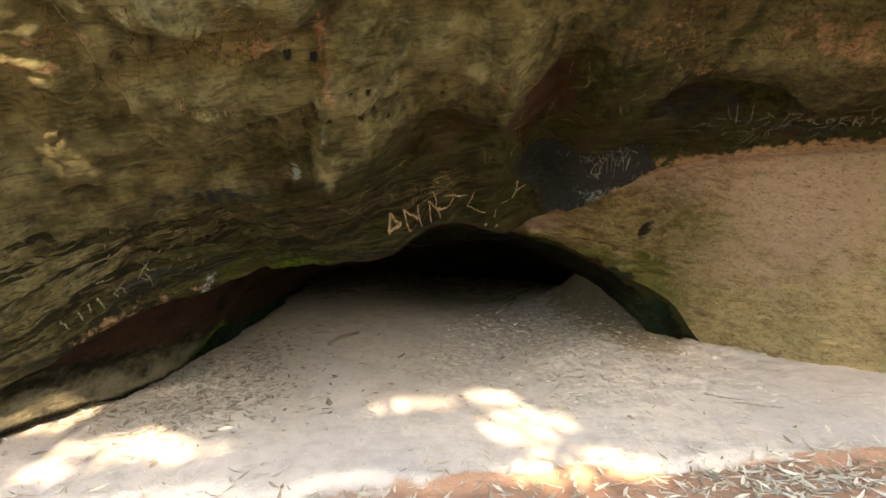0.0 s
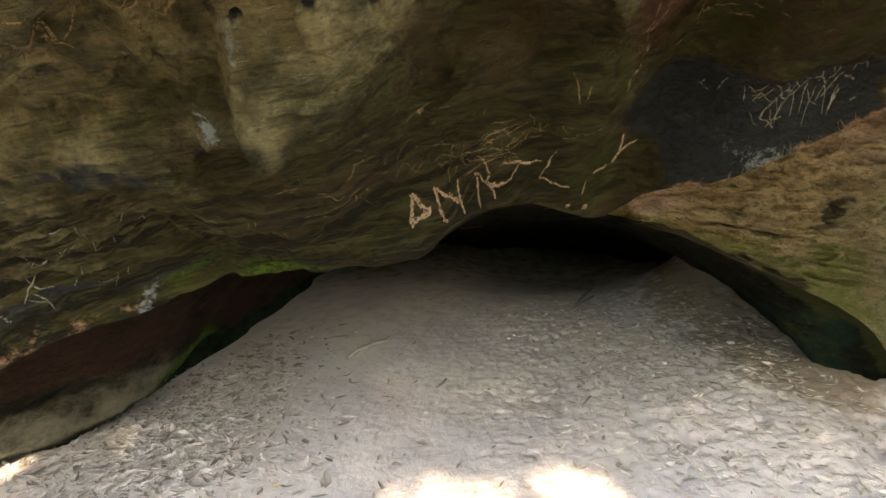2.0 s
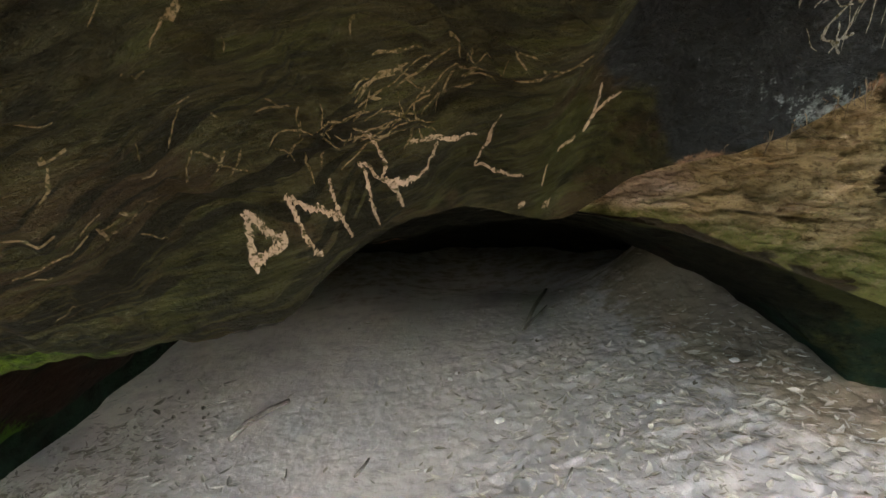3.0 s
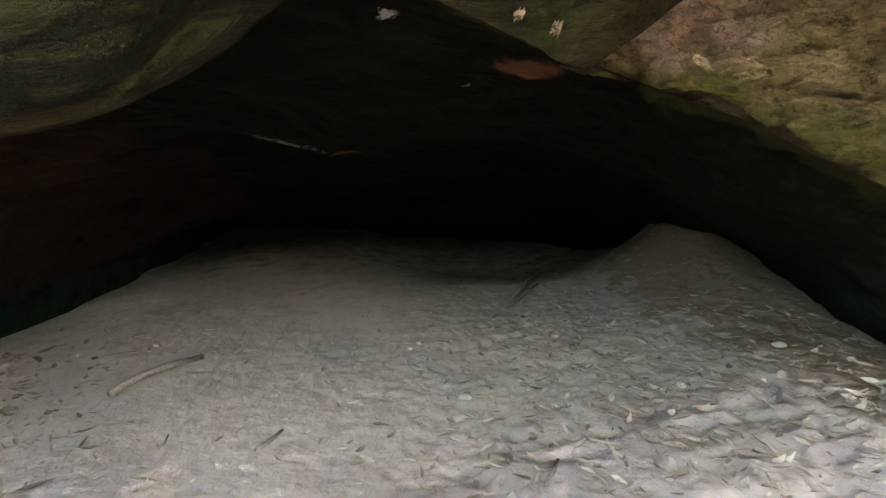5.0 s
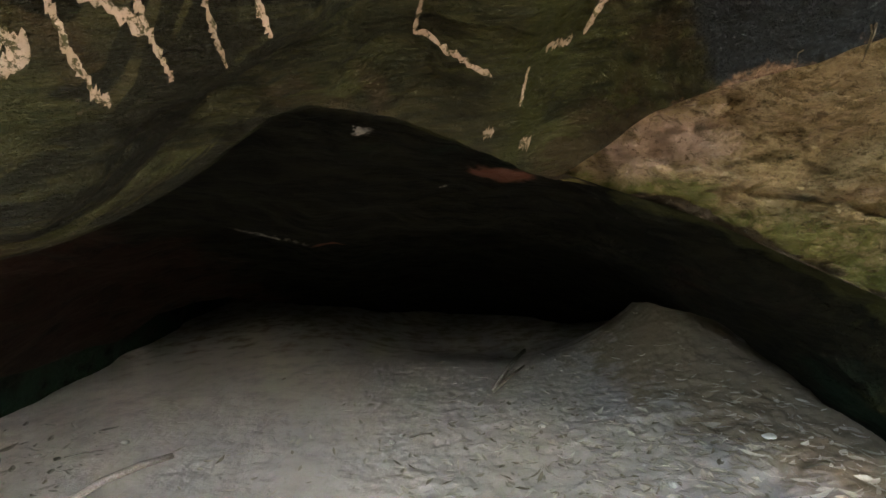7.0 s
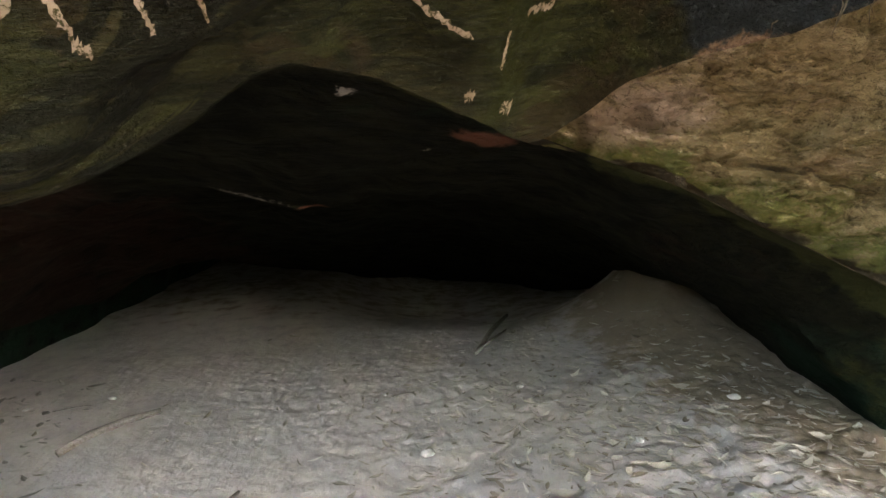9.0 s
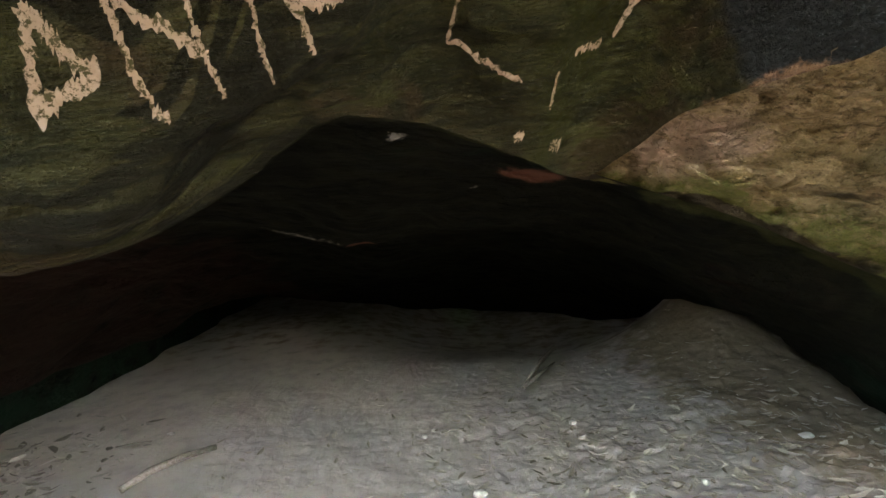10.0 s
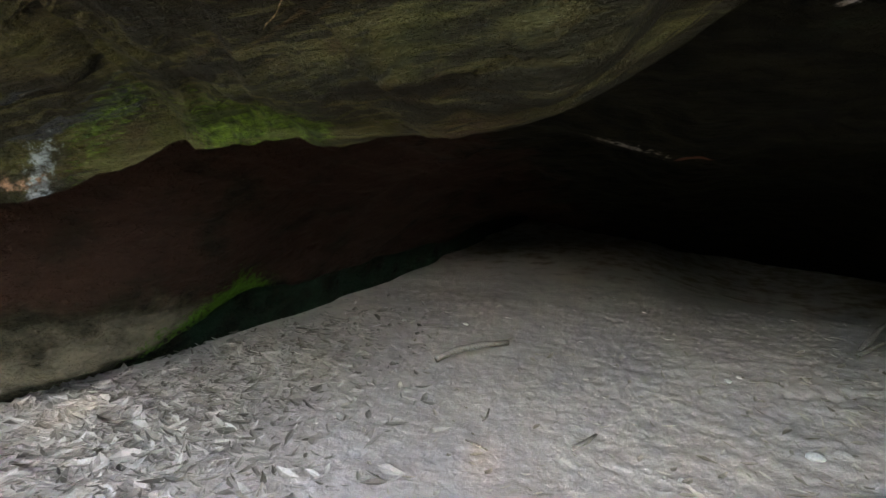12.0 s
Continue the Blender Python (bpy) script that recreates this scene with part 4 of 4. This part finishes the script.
for n in range(46):
    x, y = rng.gauss(1.2, 0.6), rng.gauss(5.5, 0.65)
    if not (y > 4.2 and float(vault_z(np.array([x]), np.array([y]))[0]) > gz(x, y) + 0.08):
        continue
    l = rng.uniform(0.05, 0.12)
    mat = (WHITE_LEAF, DRY_LEAF, DRY_LEAF)[n % 3]
    ob = new("fallen_leaf", joined("fallen_leaf", *leaf_shape(l, l * rng.uniform(0.16, 0.5), rng.uniform(0.3, 1.1), rng), mat, True))
    ob.matrix_world = pose(x, y, gz(x, y) + 0.012, rng.uniform(-25, 25), rng.uniform(-15, 15), rng.uniform(0, 360))
    tagged(ob, ("bleached pale" if mat is WHITE_LEAF else "curled brown") + " fallen leaf lying on grey sand", "leaf", "fallen leaves")


def stone_mesh(seed):
    bm = bmesh.new()
    bmesh.ops.create_icosphere(bm, subdivisions=2, radius=1)
    for vert in bm.verts:
        n = noise.noise(vert.co * 1.3 + Vector((seed * 7, 0, 0)))
        vert.co *= 1 + 0.35 * n
        vert.co.z *= 0.6
    me = bpy.data.meshes.new("stone")
    bm.to_mesh(me)
    bm.free()
    me.materials.append(STONE)
    me.polygons.foreach_set("use_smooth", [True] * len(me.polygons))
    return me


STONES = [stone_mesh(i) for i in range(4)]
for n, (x, y, s) in enumerate([(-1.46, 6.45, 0.030), (0.86, 6.28, 0.035), (0.05, 6.27, 0.03), (2.52, 4.02, 0.035), (0.33, 5.72, 0.045), (-0.1, 5.38, 0.022), (0.10, 6.33, 0.025), (-0.72, 7.65, 0.03),
                               (1.0, 6.05, 0.03), (-1.9, 6.4, 0.025), (0.45, 4.75, 0.02), (1.75, 5.75, 0.04), (-0.5, 5.0, 0.018), (1.2, 5.5, 0.03), (0.7, 5.55, 0.03)]):
    ob = new("stone", STONES[n % 4])
    ob.matrix_world = pose(x, y, gz(x, y) + 0.1 * s, 0, 0, 47 * n) @ Matrix.Diagonal((s * 0.75, s * 0.6, s * 0.6, 1))
    tagged(ob, "small pale rounded stone on the sand", "stone", "stones on the sand")


def spots(count, cx, cy, sx, sy):
    x, y = np.array([(rng.gauss(cx, sx), rng.gauss(cy, sy)) for _ in range(2 * count)]).T
    free = (vault_z(x, y) > floor_z(x, y) + 0.05) | (y < 4.4)
    return list(zip(x[free].tolist(), y[free].tolist()))[:count]


CHIPS = spots(3600, -2.2, 5.15, 0.36, 0.6) + spots(2200, -2.3, 4.45, 0.6, 0.35)
scatter("bark_litter", CHIPS, [rng.choice((0.03, 0.05, 0.08)) * rng.uniform(0.6, 1.5) for _ in CHIPS], CHIP, rng, 0.5, (0.14, 0.55), "deep grey litter of dry leaf and bark flakes", "litter")
RIGHT = spots(1900, 1.25, 5.5, 0.6, 0.6) + spots(800, 1.6, 4.5, 0.8, 0.4) + spots(500, 0.7, 6.4, 0.7, 0.6)
scatter("leaf_litter", RIGHT, [rng.uniform(0.016, 0.078) for _ in RIGHT], DRY_LEAF, rng, 0.5, (0.14, 0.5), "scattered dry leaves trodden into the sand", "litter")
OPEN = spots(420, -0.3, 4.9, 1.0, 1.0) + spots(260, 0, 3.7, 1.6, 0.5)
scatter("leaf_litter", OPEN, [rng.uniform(0.012, 0.06) for _ in OPEN], DRY_LEAF, rng, 0.5, (0.12, 0.5), "thin scatter of dry leaf scraps on sand", "litter")
FRONT = [(rng.uniform(-3, 3.2), rng.gauss(2.75, 0.22)) for _ in range(1300)] + [(rng.gauss(2.0, 0.35), rng.gauss(2.9, 0.12)) for _ in range(350)]
scatter("leaf_litter", FRONT, [rng.uniform(0.03, 0.13) for _ in FRONT], DRY_LEAF, rng, 0.5, (0.10, 0.3), "drift of long dry leaves on red soil", "litter")

# ---- trees whose crowns let the sun through in patches ----
GAPS = [(-3.30, 5.86, 0.30, 0.22), (-0.27, 4.10, 0.40, 0.19), (0.42, 4.28, 0.36, 0.19), (0.66, 3.62, 0.44, 0.32), (0.95, 3.05, 0.45, 0.30), (-2.05, 3.32, 0.66, 0.30), (-3.3, 3.85, 0.62, 0.36), (-0.22, 3.45, 0.12, 0.09), (-2.5, 2.9, 0.35, 0.15),
        (-0.9, 4.0, 0.2, 0.06), (0.1, 3.9, 0.15, 0.08), (-0.78, 5.10, 0.11, 0.06), (-0.44, 5.07, 0.07, 0.05), (-1.40, 4.88, 0.11, 0.06),
        (0.58, 4.72, 0.10, 0.06), (0.0, 4.95, 0.06, 0.04), (-2.6, 4.4, 0.2, 0.12)]


def crown_leaves(count, centre, size, rng):
    """Leaves in clumps, thin where the sun comes through."""
    verts, faces = [], []
    while len(faces) < count:
        p = Vector([rng.uniform(-1, 1) * a for a in size]) + Vector(centre)
        q = p - SUN_DIR * ((p.z - 0.1) / SUN_DIR.z)
        torn = 1.25 + 1.1 * noise.noise(Vector((q.x * 4.0, q.y * 5.0, 0.3))) + 0.9 * noise.noise(Vector((q.x * 9.0, q.y * 10.0, 4.3))) + rng.gauss(0, 0.12)
        if any(((q.x - x) / a) ** 2 + ((q.y - y) / b) ** 2 < torn for x, y, a, b in GAPS) and rng.random() > 0.07:
            continue
        if q.y < 0.5 and rng.random() < 0.6:
            continue
        l = rng.uniform(0.11, 0.19)
        m = Matrix.Translation(p) @ Euler((rng.gauss(0, 0.5), rng.gauss(0, 0.5), rng.uniform(0, 6.28))).to_matrix().to_4x4()
        k = len(verts)
        verts += [tuple(m @ Vector(c)) for c in ((-l, 0, 0), (0, -0.4 * l, 0.05 * l), (l, 0, -0.1 * l), (0, 0.4 * l, 0.05 * l))]
        faces.append((k, k + 1, k + 2, k + 3))
    return verts, faces


def tree(base, centre, size, count, rng, label):
    root = new("tree")
    tagged(root, label, "tree")
    b, c = Vector(base), Vector(centre)
    b.z = gz(b.x, b.y) - 0.1
    fork = b.lerp(Vector((b.x, b.y, c.z)), 0.65)
    part("trunk", tube([b, b.lerp(fork, 0.5) + Vector((0.1, 0.05, 0)), fork], [0.24, 0.19, 0.15], 12), BARK, root)
    for _ in range(7):
        tip = c + Vector([rng.gauss(0, 0.45) * s for s in size])
        mid = fork.lerp(tip, 0.5) + Vector((0, 0, 0.3))
        part("limb", tube([fork, mid, tip], [0.11, 0.06, 0.02], 7), BARK, root)
    part("crown", crown_leaves(count, centre, size, rng), GREEN_LEAF, root)
    return root


mid_sun = Vector((0, 3.9, 0.1))
tree((5.2, -5.5, 0), mid_sun + Vector((1.5, 0, 0)) + SUN_DIR * 9, (3.4, 0.9, 2.3), 25000, rng, "broad leafy tree shading the cave mouth")
tree((-5.5, -4.5, 0), mid_sun + Vector((-3.4, 0, 0)) + SUN_DIR * 9.6, (2.7, 0.9, 2.3), 19000, rng, "leafy tree with sunlit gaps in its crown")
